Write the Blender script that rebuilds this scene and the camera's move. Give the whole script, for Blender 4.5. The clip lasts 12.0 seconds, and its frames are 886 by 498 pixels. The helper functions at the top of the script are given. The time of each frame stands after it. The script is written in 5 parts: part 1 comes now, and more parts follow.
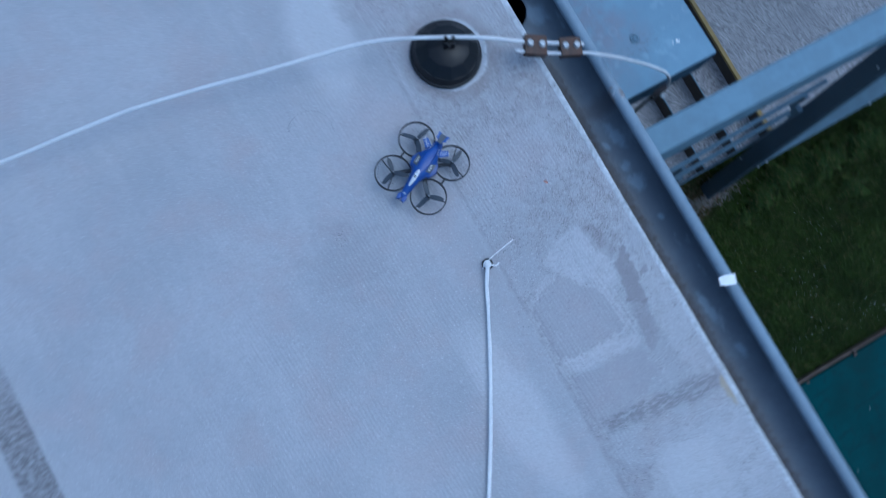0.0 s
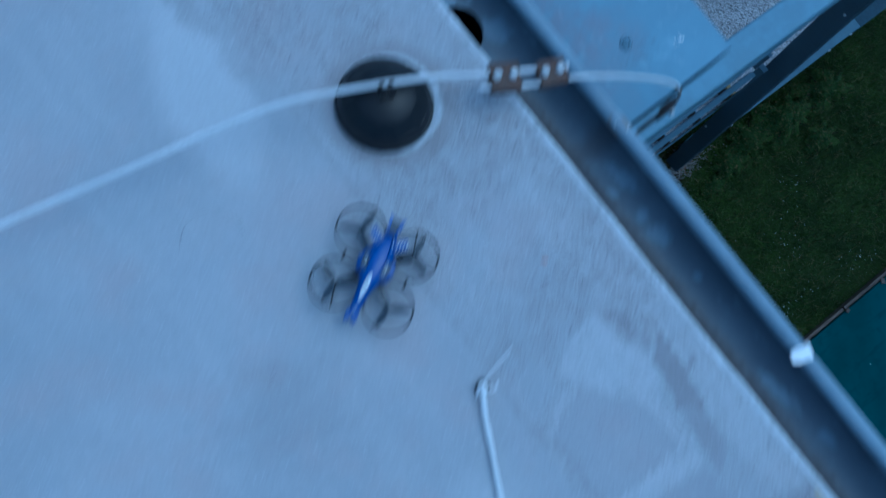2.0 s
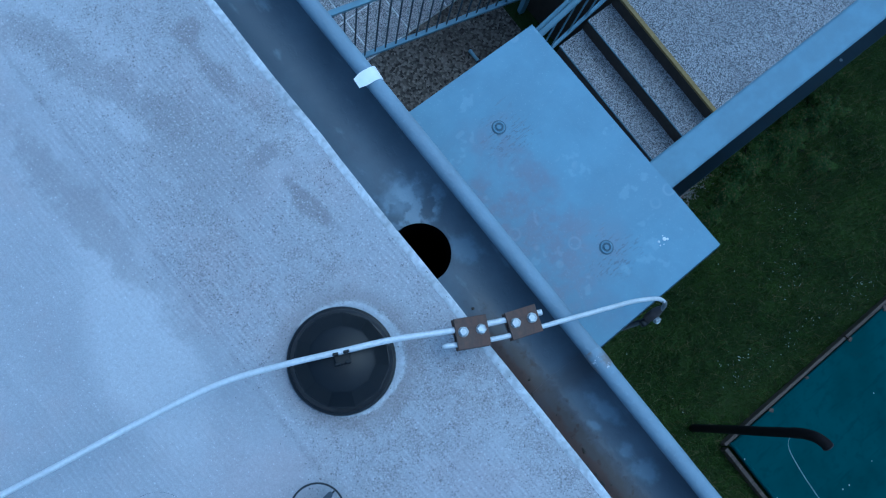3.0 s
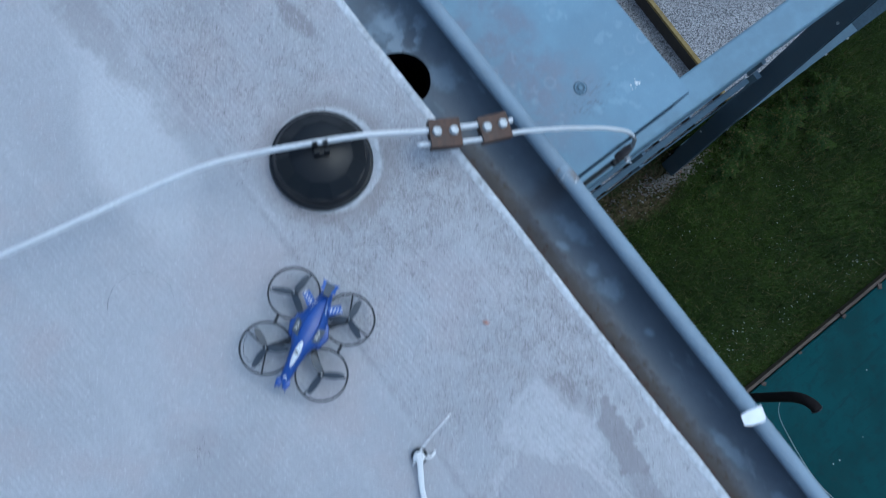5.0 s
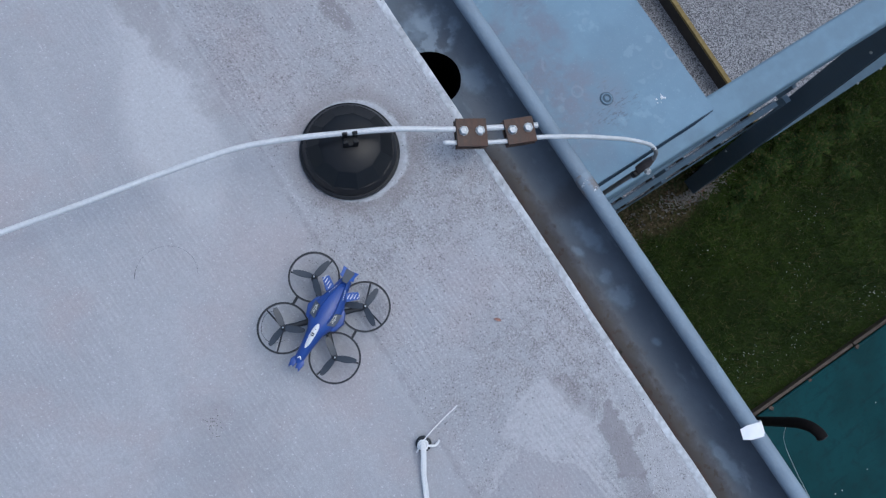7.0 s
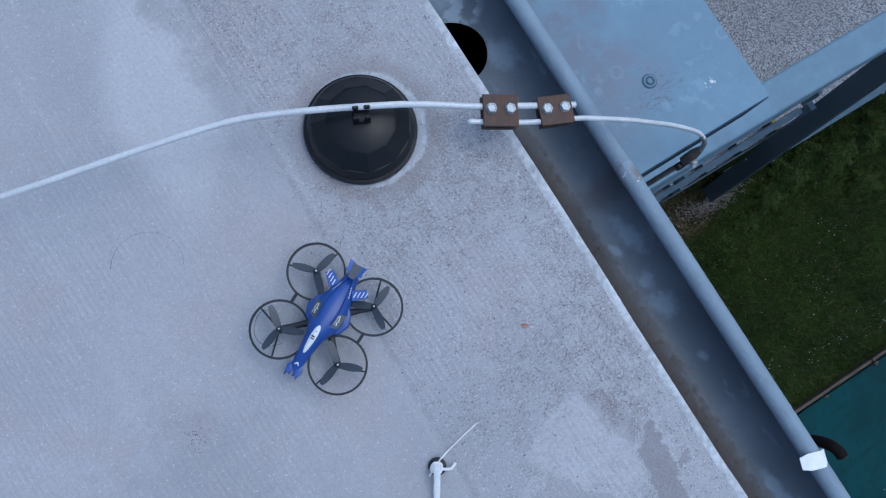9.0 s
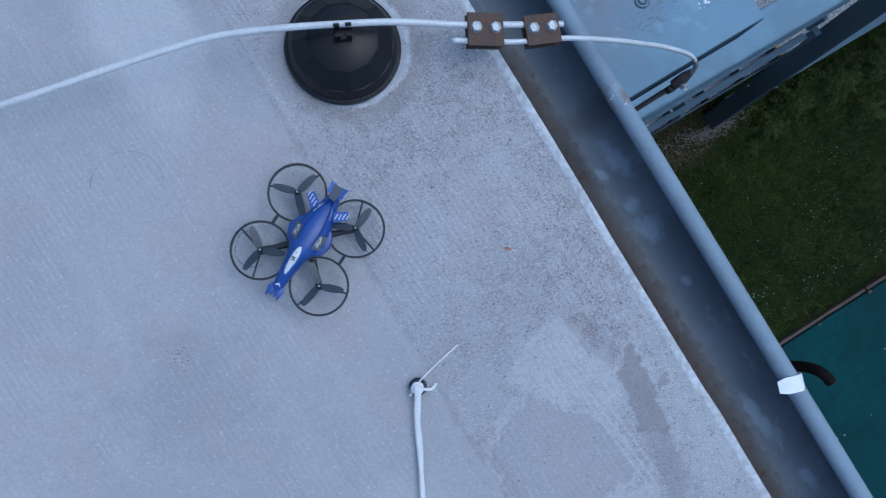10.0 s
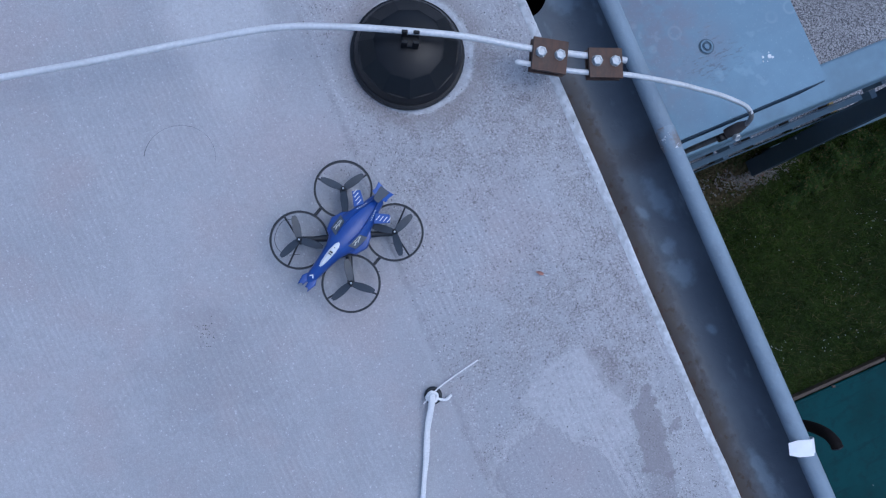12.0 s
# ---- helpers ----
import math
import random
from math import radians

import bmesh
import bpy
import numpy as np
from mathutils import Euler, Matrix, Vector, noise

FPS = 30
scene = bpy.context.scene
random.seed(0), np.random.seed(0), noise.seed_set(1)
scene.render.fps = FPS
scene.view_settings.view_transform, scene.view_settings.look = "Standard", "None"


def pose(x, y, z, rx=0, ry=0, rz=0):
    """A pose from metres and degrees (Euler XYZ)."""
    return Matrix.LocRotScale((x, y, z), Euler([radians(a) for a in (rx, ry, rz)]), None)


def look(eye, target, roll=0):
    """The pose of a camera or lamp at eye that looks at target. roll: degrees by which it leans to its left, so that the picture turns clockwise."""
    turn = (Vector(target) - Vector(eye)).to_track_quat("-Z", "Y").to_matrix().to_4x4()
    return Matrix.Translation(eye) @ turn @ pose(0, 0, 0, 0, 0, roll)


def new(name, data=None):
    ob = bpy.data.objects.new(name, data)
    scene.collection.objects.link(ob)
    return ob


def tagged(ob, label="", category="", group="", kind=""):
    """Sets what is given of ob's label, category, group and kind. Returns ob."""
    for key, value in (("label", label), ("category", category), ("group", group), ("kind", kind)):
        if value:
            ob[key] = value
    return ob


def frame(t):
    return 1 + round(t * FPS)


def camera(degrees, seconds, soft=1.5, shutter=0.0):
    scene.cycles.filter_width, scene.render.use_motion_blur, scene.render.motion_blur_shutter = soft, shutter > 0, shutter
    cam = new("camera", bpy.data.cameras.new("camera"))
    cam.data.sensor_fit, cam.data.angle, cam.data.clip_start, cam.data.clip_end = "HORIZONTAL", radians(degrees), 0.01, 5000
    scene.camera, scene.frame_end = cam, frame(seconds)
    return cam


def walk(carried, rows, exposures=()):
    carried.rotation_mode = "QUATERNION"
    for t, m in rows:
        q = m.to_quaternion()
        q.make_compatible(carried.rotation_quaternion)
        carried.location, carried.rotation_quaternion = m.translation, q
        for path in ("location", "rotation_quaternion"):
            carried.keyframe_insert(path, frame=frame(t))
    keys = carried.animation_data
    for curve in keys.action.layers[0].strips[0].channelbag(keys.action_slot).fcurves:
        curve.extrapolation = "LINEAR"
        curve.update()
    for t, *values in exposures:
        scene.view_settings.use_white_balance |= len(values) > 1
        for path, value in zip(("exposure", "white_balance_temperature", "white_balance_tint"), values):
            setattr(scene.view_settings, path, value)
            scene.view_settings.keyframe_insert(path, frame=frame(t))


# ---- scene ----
cam = camera(54.1, 12.0, 1.2, 0.95)
PATH = [
    (0, (-0.6391, -0.1895, 1.5793), (-0.2512, 0.0398, -0.5741), 31.29),
    (0.5, (-0.6491, -0.1673, 1.3799), (-0.2207, 0.0138, -0.7704), 32.25),
    (1, (-0.6818, -0.2142, 1.2429), (-0.2283, -0.0196, -0.9010), 29.08),
    (1.5, (-0.6479, -0.1596, 1.1932), (-0.2000, -0.0218, -0.9563), 35.40),
    (1.9, (-0.5122, -0.0198, 1.1718), (-0.0495, 0.1421, -0.9729), 33.41),
    (2, (-0.4686, 0.0114, 1.1688), (-0.0174, 0.1705, -0.9786), 34.17),
    (2.5, (-0.2358, 0.2299, 1.1626), (0.2025, 0.3796, -0.9881), 33.48),
    (2.7, (-0.2051, 0.2672, 1.1419), (0.2381, 0.4186, -1.0077), 33.45),
    (4.3, (-0.2301, 0.2074, 1.1402), (0.2092, 0.3586, -1.0102), 34.29),
    (4.5, (-0.2584, 0.1539, 1.1545), (0.1752, 0.3086, -0.9967), 33.80),
    (5, (-0.3389, 0.0336, 1.1603), (0.0957, 0.1865, -0.9909), 34.28),
    (5.5, (-0.3628, -0.0043, 1.1737), (0.0711, 0.1518, -0.9774), 34.17),
    (6, (-0.3534, -0.0112, 1.1813), (0.0778, 0.1443, -0.9705), 34.39),
    (6.5, (-0.3427, 0.0111, 1.1876), (0.0729, 0.1785, -0.9663), 34.16),
    (7, (-0.3509, 0.0258, 1.1911), (0.0505, 0.2052, -0.9645), 33.87),
    (7.2, (-0.3475, 0.0303, 1.1933), (0.0511, 0.2082, -0.9629), 34.10),
    (9, (-0.3432, 0.0345, 1.0385), (0.0466, 0.2372, -1.1172), 31.90),
    (9.1, (-0.3449, 0.0348, 1.0393), (0.0383, 0.2277, -1.1185), 32.51),
    (9.2, (-0.3485, 0.0353, 1.0396), (0.0155, 0.1959, -1.1242), 35.40),
    (9.3, (-0.3544, 0.0359, 1.0392), (-0.0336, 0.1300, -1.1353), 42.84),
    (9.4, (-0.3516, 0.0350, 1.0384), (-0.0593, 0.0920, -1.1414), 48.19),
    (9.5, (-0.3465, 0.0338, 1.0381), (-0.0626, 0.0869, -1.1428), 48.66),
    (10, (-0.3267, 0.0207, 1.0344), (-0.0297, 0.0622, -1.1451), 51.66),
    (10.5, (-0.3034, 0.0161, 1.0237), (-0.0459, 0.0800, -1.1602), 52.61),
    (11, (-0.2755, 0.0178, 1.0417), (-0.0259, 0.0884, -1.1430), 51.82),
    (11.5, (-0.3222, 0.0372, 1.0504), (-0.0736, 0.1138, -1.1342), 50.64),
    (12, (-0.3366, 0.0352, 1.0462), (-0.0870, 0.1140, -1.1382), 50.39),
]
EXPOSURES = [
    (0.0, 0.22, 4480, -1), (0.5, 0.17, 4500, -1), (1.0, 0.09, 4270, -5), (1.5, 0.01, 4120, -7), (2.0, 0.00, 3820, -12), (2.5, 0.11, 3890, -11), (4.5, 0.56, 4650, -7),
    (5.0, 0.51, 4980, -4), (5.5, 0.47, 5250, -2), (7.0, 0.43, 5620, 4), (9.0, 0.37, 5150, 3), (9.5, 0.32, 5130, 3), (10.5, 0.27, 4680, 0), (11.0, 0.27, 4640, 0), (11.5, 0.27, 4820, 1), (12.0, 0.29, 5020, 8),
]
walk(cam, [(t, look(eye, target, roll)) for t, eye, target, roll in PATH], EXPOSURES)

# ---- world, sun and exposure ----
world = bpy.data.worlds.new("overcast_dusk")
scene.world = world
world.use_nodes = True
wn = world.node_tree
wn.nodes.clear()
sky = wn.nodes.new("ShaderNodeTexSky")
sky.sky_type, sky.sun_disc = "NISHITA", False
sky.sun_elevation, sky.sun_rotation = radians(66), radians(98)
sky.air_density, sky.dust_density, sky.ozone_density = 1.0, 4.0, 1.0
back = wn.nodes.new("ShaderNodeBackground")
back.inputs[1].default_value = 0.112
wout = wn.nodes.new("ShaderNodeOutputWorld")
wn.links.new(sky.outputs[0], back.inputs[0])
wn.links.new(back.outputs[0], wout.inputs[0])
sun_data = bpy.data.lights.new("sun", "SUN")
sun_data.energy, sun_data.angle, sun_data.color = 0.31, radians(120), (1.0, 0.95, 0.9)
sun = new("sun", sun_data)
sun.matrix_world = look((0, 0, 20), (0.6, 0.6, 10.0))


# ---- node helpers ----
class Mat:
    """A node material under construction; every method returns a socket."""

    def __init__(self, name, rough=0.6, metal=0.0, coat=0.0, spec=0.5):
        self.m = bpy.data.materials.new(name)
        self.m.use_nodes = True
        self.t = self.m.node_tree
        self.b = self.t.nodes["Principled BSDF"]
        self.b.inputs["Roughness"].default_value = rough
        self.b.inputs["Metallic"].default_value = metal
        self.b.inputs["Coat Weight"].default_value = coat
        self.b.inputs["Specular IOR Level"].default_value = spec
        self.co = self.t.nodes.new("ShaderNodeTexCoord").outputs["Object"]

    def put(self, sock, v):
        if isinstance(v, bpy.types.NodeSocket):
            self.t.links.new(v, sock)
        elif isinstance(v, (int, float)) and sock.type in ("RGBA", "VECTOR"):
            sock.default_value = (v, v, v, 1)[:len(sock.default_value)]
        else:
            sock.default_value = v

    def math(self, op, a, b=0.0, c=0.0, clamp=False):
        n = self.t.nodes.new("ShaderNodeMath")
        n.operation, n.use_clamp = op, clamp
        for s, v in zip(n.inputs, (a, b, c)):
            self.put(s, v)
        return n.outputs[0]

    def ramp(self, v, lo, hi, to_lo=0.0, to_hi=1.0):
        n = self.t.nodes.new("ShaderNodeMapRange")
        n.interpolation_type = "SMOOTHSTEP"
        for i, x in enumerate((v, lo, hi, to_lo, to_hi)):
            self.put(n.inputs[i], x)
        return n.outputs[0]

    def scaled(self, sx, sy, sz, co=None):
        n = self.t.nodes.new("ShaderNodeMapping")
        n.inputs["Scale"].default_value = (sx, sy, sz)
        self.put(n.inputs[0], co or self.co)
        return n.outputs[0]

    def noise(self, scale, detail=3.0, rough=0.55, co=None, colour=False):
        n = self.t.nodes.new("ShaderNodeTexNoise")
        n.inputs["Scale"].default_value = scale
        n.inputs["Detail"].default_value = detail
        n.inputs["Roughness"].default_value = rough
        self.put(n.inputs["Vector"], co or self.co)
        return n.outputs[1 if colour else 0]

    def cells(self, scale, co=None, out="Color", feature="F1"):
        n = self.t.nodes.new("ShaderNodeTexVoronoi")
        n.feature = feature
        n.inputs["Scale"].default_value = scale
        self.put(n.inputs["Vector"], co or self.co)
        return n.outputs[out]

    def mix(self, f, a, b):
        n = self.t.nodes.new("ShaderNodeMix")
        n.data_type = "RGBA"
        self.put(n.inputs[0], f)
        for i, v in ((6, a), (7, b)):
            self.put(n.inputs[i], (*v, 1) if isinstance(v, tuple) and len(v) == 3 else v)
        return n.outputs[2]

    def xyz(self, co=None):
        n = self.t.nodes.new("ShaderNodeSeparateXYZ")
        self.put(n.inputs[0], co or self.co)
        return n.outputs

    def blob(self, x, y, rx, ry, wob=0.35, scale=18.0, turn=0.0):
        """Signed value, below 1 inside a wavering ellipse on the xy plane."""
        s = self.xyz()
        c, q = math.cos(turn), math.sin(turn)
        dx, dy = self.math("SUBTRACT", s[0], x), self.math("SUBTRACT", s[1], y)
        u = self.math("ADD", self.math("MULTIPLY", dx, c / rx), self.math("MULTIPLY", dy, q / rx))
        v = self.math("ADD", self.math("MULTIPLY", dx, -q / ry), self.math("MULTIPLY", dy, c / ry))
        d = self.math("SQRT", self.math("ADD", self.math("MULTIPLY", u, u), self.math("MULTIPLY", v, v)))
        n = self.math("MULTIPLY", self.math("SUBTRACT", self.noise(scale, 4.0), 0.5), wob * 4)
        return self.math("ADD", d, n)

    def outline(self, points, wob=0.010, scale=45.0):
        """Signed distance in metres to a convex outline (anticlockwise) on the xy plane, with a ragged edge; negative inside."""
        s = self.xyz()
        d = None
        for (ax, ay), (bx, by) in zip(points, points[1:] + points[:1]):
            ln = math.hypot(bx - ax, by - ay)
            nx, ny = (by - ay) / ln, (ax - bx) / ln
            e = self.math("ADD", self.math("MULTIPLY", s[0], nx), self.math("ADD", self.math("MULTIPLY", s[1], ny), -(ax * nx + ay * ny)))
            d = e if d is None else self.math("MAXIMUM", d, e)
        return self.math("ADD", d, self.math("MULTIPLY", self.math("SUBTRACT", self.noise(scale, 6.0, 0.7), 0.5), wob * 4))

    def bump(self, h, strength=0.3, dist=0.002, under=None):
        n = self.t.nodes.new("ShaderNodeBump")
        n.inputs["Strength"].default_value = strength
        n.inputs["Distance"].default_value = dist
        self.put(n.inputs["Height"], h)
        if under:
            self.put(n.inputs["Normal"], under)
        return n.outputs[0]

    def random(self):
        return self.t.nodes.new("ShaderNodeObjectInfo").outputs["Random"]

    def island(self):
        return self.t.nodes.new("ShaderNodeNewGeometry").outputs["Random Per Island"]

    def done(self, colour=None, rough=None, normal=None):
        for key, v in (("Base Color", colour), ("Roughness", rough), ("Normal", normal)):
            if v is not None:
                self.put(self.b.inputs[key], (*v, 1) if isinstance(v, tuple) else v)
        return self.m


def plain(name, rgb, rough=0.5, metal=0.0, vary=0.15, grain=60.0, bump=0.1, coat=0.0, spec=0.5):
    """A material with grain and stains at two scales round one colour."""
    k = Mat(name, rough, metal, coat, spec)
    f = k.ramp(k.noise(grain, 4.0), 0.3, 0.7)
    g = k.ramp(k.noise(grain / 9, 3.0), 0.3, 0.7)
    lo = tuple(c * (1 - vary) for c in rgb)
    hi = tuple(min(1, c * (1 + vary)) for c in rgb)
    col = k.mix(k.math("MULTIPLY", k.math("ADD", f, g), 0.5), lo, hi)
    return k.done(col, k.ramp(g, 0, 1, max(0.05, rough - 0.08), min(1, rough + 0.08)), k.bump(f, bump, 0.001))


# ---- materials ----
def roof_material():
    k = Mat("grey_roof_membrane", 0.62, spec=0.35)
    x, y, z = k.xyz()
    fine = k.noise(900, 2.0)
    mid = k.noise(60, 4.0)
    broad = k.noise(3.2, 4.0, 0.6)
    streak = k.noise(1.0, 4.0, co=k.scaled(26, 4, 1))
    # fine ribs running along the eaves
    warp = k.math("MULTIPLY", k.noise(10, 2.0), 0.005)
    rib = k.math("SINE", k.math("MULTIPLY", k.math("ADD", x, k.math("ADD", k.math("MULTIPLY", y, 0.06), warp)), 2 * math.pi / 0.0074))
    broken = k.ramp(k.noise(1.0, 3.0, co=k.scaled(150, 45, 1)), 0.35, 0.6)
    rib_on = k.math("MULTIPLY", k.ramp(k.noise(5.0, 3.0), 0.36, 0.60), broken)
    north = k.ramp(k.blob(-0.14, 0.70, 0.10, 0.15, 0.25, 12.0), 0.5, 1.2, 0.75, 0.0)
    south = k.ramp(k.blob(-0.17, -0.62, 0.09, 0.10, 0.25, 12.0), 0.5, 1.2, 0.6, 0.0)
    rib_on = k.math("MAXIMUM", rib_on, k.math("MULTIPLY", k.math("MAXIMUM", north, south), k.ramp(broken, 0.0, 1.0, 0.5, 1.0)))
    ribs = k.math("MULTIPLY", rib, k.math("MULTIPLY", rib_on, k.ramp(x, -0.29, -0.26, 0.62, 1.15)))
    # base tone
    col = k.mix(k.ramp(broad, 0.3, 0.7), (0.365, 0.375, 0.40), (0.455, 0.46, 0.485))
    col = k.mix(k.math("MULTIPLY", k.ramp(streak, 0.45, 0.75), 0.35), col, (0.50, 0.505, 0.52))
    col = k.mix(k.math("MULTIPLY", k.ramp(mid, 0.45, 0.75), 0.28), col, (0.33, 0.325, 0.34))
    col = k.mix(k.math("MULTIPLY", k.ramp(ribs, 0.0, 0.9), 0.30), col, (0.60, 0.60, 0.61))
    col = k.mix(k.math("MULTIPLY", k.ramp(ribs, -1.0, -0.2, 0.15, 0.0), 1.0), col, (0.27, 0.265, 0.275))
    pink = k.math("MULTIPLY", k.ramp(k.noise(7, 5.0, 0.6), 0.46, 0.66), 0.55)
    col = k.mix(pink, col, (0.425, 0.375, 0.380))
    cool = k.math("MULTIPLY", k.ramp(k.noise(4.3, 5.0, 0.65), 0.52, 0.68), 0.35)
    col = k.mix(cool, col, (0.36, 0.39, 0.43))
    near = k.ramp(k.math("ADD", x, k.math("MULTIPLY", k.math("SUBTRACT", mid, 0.5), 0.05)), -0.285, -0.262)
    # pale chalky patches
    for bx, by, rx, ry, tn, am in ((-0.35, 0.49, 0.070, 0.18, -0.25, 0.62), (-0.375, -0.34, 0.055, 0.20, 0.08, 0.55),
                                   (-0.10, -0.62, 0.14, 0.12, 0, 0.35), (-0.62, -0.45, 0.10, 0.2, 0, 0.2),
                                   (-0.19, 0.95, 0.12, 0.2, 0.1, 0.35), (-0.205, 0.74, 0.02, 0.13, 0.05, 0.40), (-0.035, 0.585, 0.014, 0.013, 0, 0.75)):
        b = k.blob(bx, by, rx, ry, 0.22, 9.0, tn)
        col = k.mix(k.ramp(b, 0.5, 1.2, am, 0.0), col, (0.60, 0.61, 0.63))
    for bx, by, rx, ry, tn, am in ((-0.05, 0.0, 0.04, 0.22, 0.0, 0.25), (-0.03, -0.33, 0.035, 0.16, 0.0, 0.35)):
        b = k.blob(bx, by, rx, ry, 0.45, 55.0, tn)
        col = k.mix(k.ramp(b, 0.75, 1.05, am, 0.0), col, (0.56, 0.565, 0.58))
    # grey-brown smudges
    for bx, by, rx, ry, tn, am in ((-0.068, 0.725, 0.016, 0.085, 0.05, 0.70), (-0.064, 0.795, 0.020, 0.020, 0.0, 0.8), (-0.077, 0.505, 0.014, 0.065, 0.15, 0.85), (-0.078, 0.592, 0.022, 0.018, 0.0, 0.6), (-0.15, 0.65, 0.08, 0.12, 0.2, 0.38),
                                   (-0.20, 0.82, 0.03, 0.16, 0.35, 0.5), (-0.31, 0.66, 0.03, 0.2, 0.1, 0.45), (-0.52, 0.05, 0.09, 0.08, 0, 0.22)):
        b = k.math("ADD", k.blob(bx, by, rx, ry, 0.5, 18.0, tn), k.math("MULTIPLY", k.math("SUBTRACT", k.noise(70, 5.0, 0.7), 0.5), 1.2))
        col = k.mix(k.ramp(b, 0.5, 1.2, min(0.95, am * 1.15), 0.0), col, (0.245, 0.232, 0.242))
    # outlines of two dried puddles and of a patch of lime, washed free of grit
    p1 = k.outline([(-0.185, -0.166), (-0.226, -0.176), (-0.262, -0.205), (-0.264, -0.308), (-0.190, -0.316), (-0.120, -0.304), (-0.127, -0.239)], 0.015, 42.0)
    p2 = k.outline([(-0.112, -0.354), (-0.258, -0.346), (-0.263, -0.452), (-0.225, -0.455), (-0.107, -0.415)], 0.011, 45.0)
    lime = k.outline([(-0.100, -0.105), (-0.150, -0.100), (-0.225, -0.150), (-0.150, -0.200), (-0.095, -0.270), (-0.075, -0.190)], 0.014, 40.0)
    washed = k.math("MAXIMUM", k.ramp(k.math("MINIMUM", p1, p2), -0.004, 0.003, 0.88, 0.0), k.ramp(lime, -0.004, 0.004, 0.55, 0.0))
    clear = k.math("SUBTRACT", 1.0, washed)
    # dirty grit on the strip beside the gutter, thick in patches
    dirt = None
    for bx, by, rx, ry, am in ((-0.14, 0.185, 0.14, 0.085, 1.0), (-0.11, -0.055, 0.12, 0.085, 0.95), (-0.065, -0.13, 0.05, 0.06, 1.25),
                               (-0.12, 0.43, 0.06, 0.09, 0.85), (-0.22, 0.52, 0.06, 0.13, 0.75), (-0.035, 0.10, 0.035, 0.24, 0.9),
                               (-0.030, -0.02, 0.028, 0.13, 1.25), (-0.055, 0.18, 0.055, 0.075, 1.25), (-0.045, 0.62, 0.03, 0.10, 0.9), (-0.10, 0.85, 0.08, 0.12, 0.7), (-0.24, -0.07, 0.030, 0.04, 0.7), (-0.10, -0.25, 0.14, 0.16, 0.45)):
        b = k.ramp(k.blob(bx, by, rx, ry, 0.4, 24.0), 0.35, 1.35, am, 0.0)
        dirt = b if dirt is None else k.math("MAXIMUM", dirt, b)
    foot = k.math("MULTIPLY", k.ramp(k.blob(-0.150, 0.285, 0.078, 0.078, 0.16, 30.0), 0.95, 1.45, 1.5, 0.0), k.ramp(y, 0.27, 0.35, 1.0, 0.35))
    dirt = k.math("MAXIMUM", dirt, foot)
    dirt = k.math("MAXIMUM", dirt, k.math("MULTIPLY", near, k.ramp(k.noise(13, 4.0, 0.6), 0.40, 0.62, 0.09, 0.48)))
    grain = k.noise(400, 3.0, 0.7)
    patch = k.math("MULTIPLY", k.math("MULTIPLY", dirt, clear), k.ramp(k.noise(42, 5.0, 0.7), 0.36, 0.62, 0.10, 1.0))
    col = k.mix(k.math("MULTIPLY", patch, 0.50), col, (0.345, 0.315, 0.312))
    ragged = k.t.nodes.new("ShaderNodeVectorMath")
    ragged.operation = "MULTIPLY_ADD"
    k.put(ragged.inputs[0], k.noise(260, 3.0, 0.6, colour=True))
    ragged.inputs[1].default_value = (0.0055, 0.0055, 0.0)
    k.put(ragged.inputs[2], k.co)
    ragged = ragged.outputs[0]
    clump = k.math("MULTIPLY", k.ramp(k.noise(28, 5.0, 0.7), 0.46, 0.68, 0.0, 2.2), k.math("MULTIPLY", clear, k.ramp(near, 0, 1, 0.0, 0.6)))
    dots = None
    for scale, few, more, r0, r1, am in ((280, 0.03, 0.36, 0.20, 0.40, 0.88), (480, 0.08, 0.68, 0.24, 0.44, 0.82), (800, 0.17, 0.78, 0.26, 0.46, 0.78)):
        pick = k.xyz(k.cells(scale, ragged))[0]
        limit = k.math("ADD", k.math("MULTIPLY", clump, few), k.math("MULTIPLY", patch, more))
        dot = k.math("MULTIPLY", k.math("LESS_THAN", pick, limit), k.ramp(k.cells(scale, ragged, out="Distance"), r0, r1, am, 0.0))
        dots = dot if dots is None else k.math("MAXIMUM", dots, dot)
    col = k.mix(dots, col, (0.115, 0.105, 0.105))
    sand = k.noise(330, 4.0, 0.75)
    rough_part = k.math("MULTIPLY", k.ramp(patch, 0.08, 0.75, 0.22, 1.15), k.ramp(k.noise(16, 4.0, 0.6), 0.34, 0.62, 0.6, 1.0))
    col = k.mix(k.math("MULTIPLY", k.ramp(sand, 0.53, 0.64, 0.0, 0.62), rough_part), col, (0.21, 0.20, 0.205))
    col = k.mix(k.math("MULTIPLY", k.ramp(sand, 0.36, 0.46, 0.55, 0.0), rough_part), col, (0.66, 0.67, 0.69))
    lite = k.math("MULTIPLY", k.math("GREATER_THAN", k.xyz(k.cells(430, ragged))[1], k.ramp(near, 0, 1, 0.94, 0.74)), k.ramp(k.cells(430, ragged, out="Distance"), 0.22, 0.46, 0.70, 0.0))
    col = k.mix(lite, col, (0.68, 0.69, 0.71))
    pale = k.ramp(k.math("SUBTRACT", grain, k.math("MULTIPLY", near, 0.05)), 0.28, 0.36, 0.6, 0.0)
    col = k.mix(pale, col, (0.60, 0.60, 0.61))
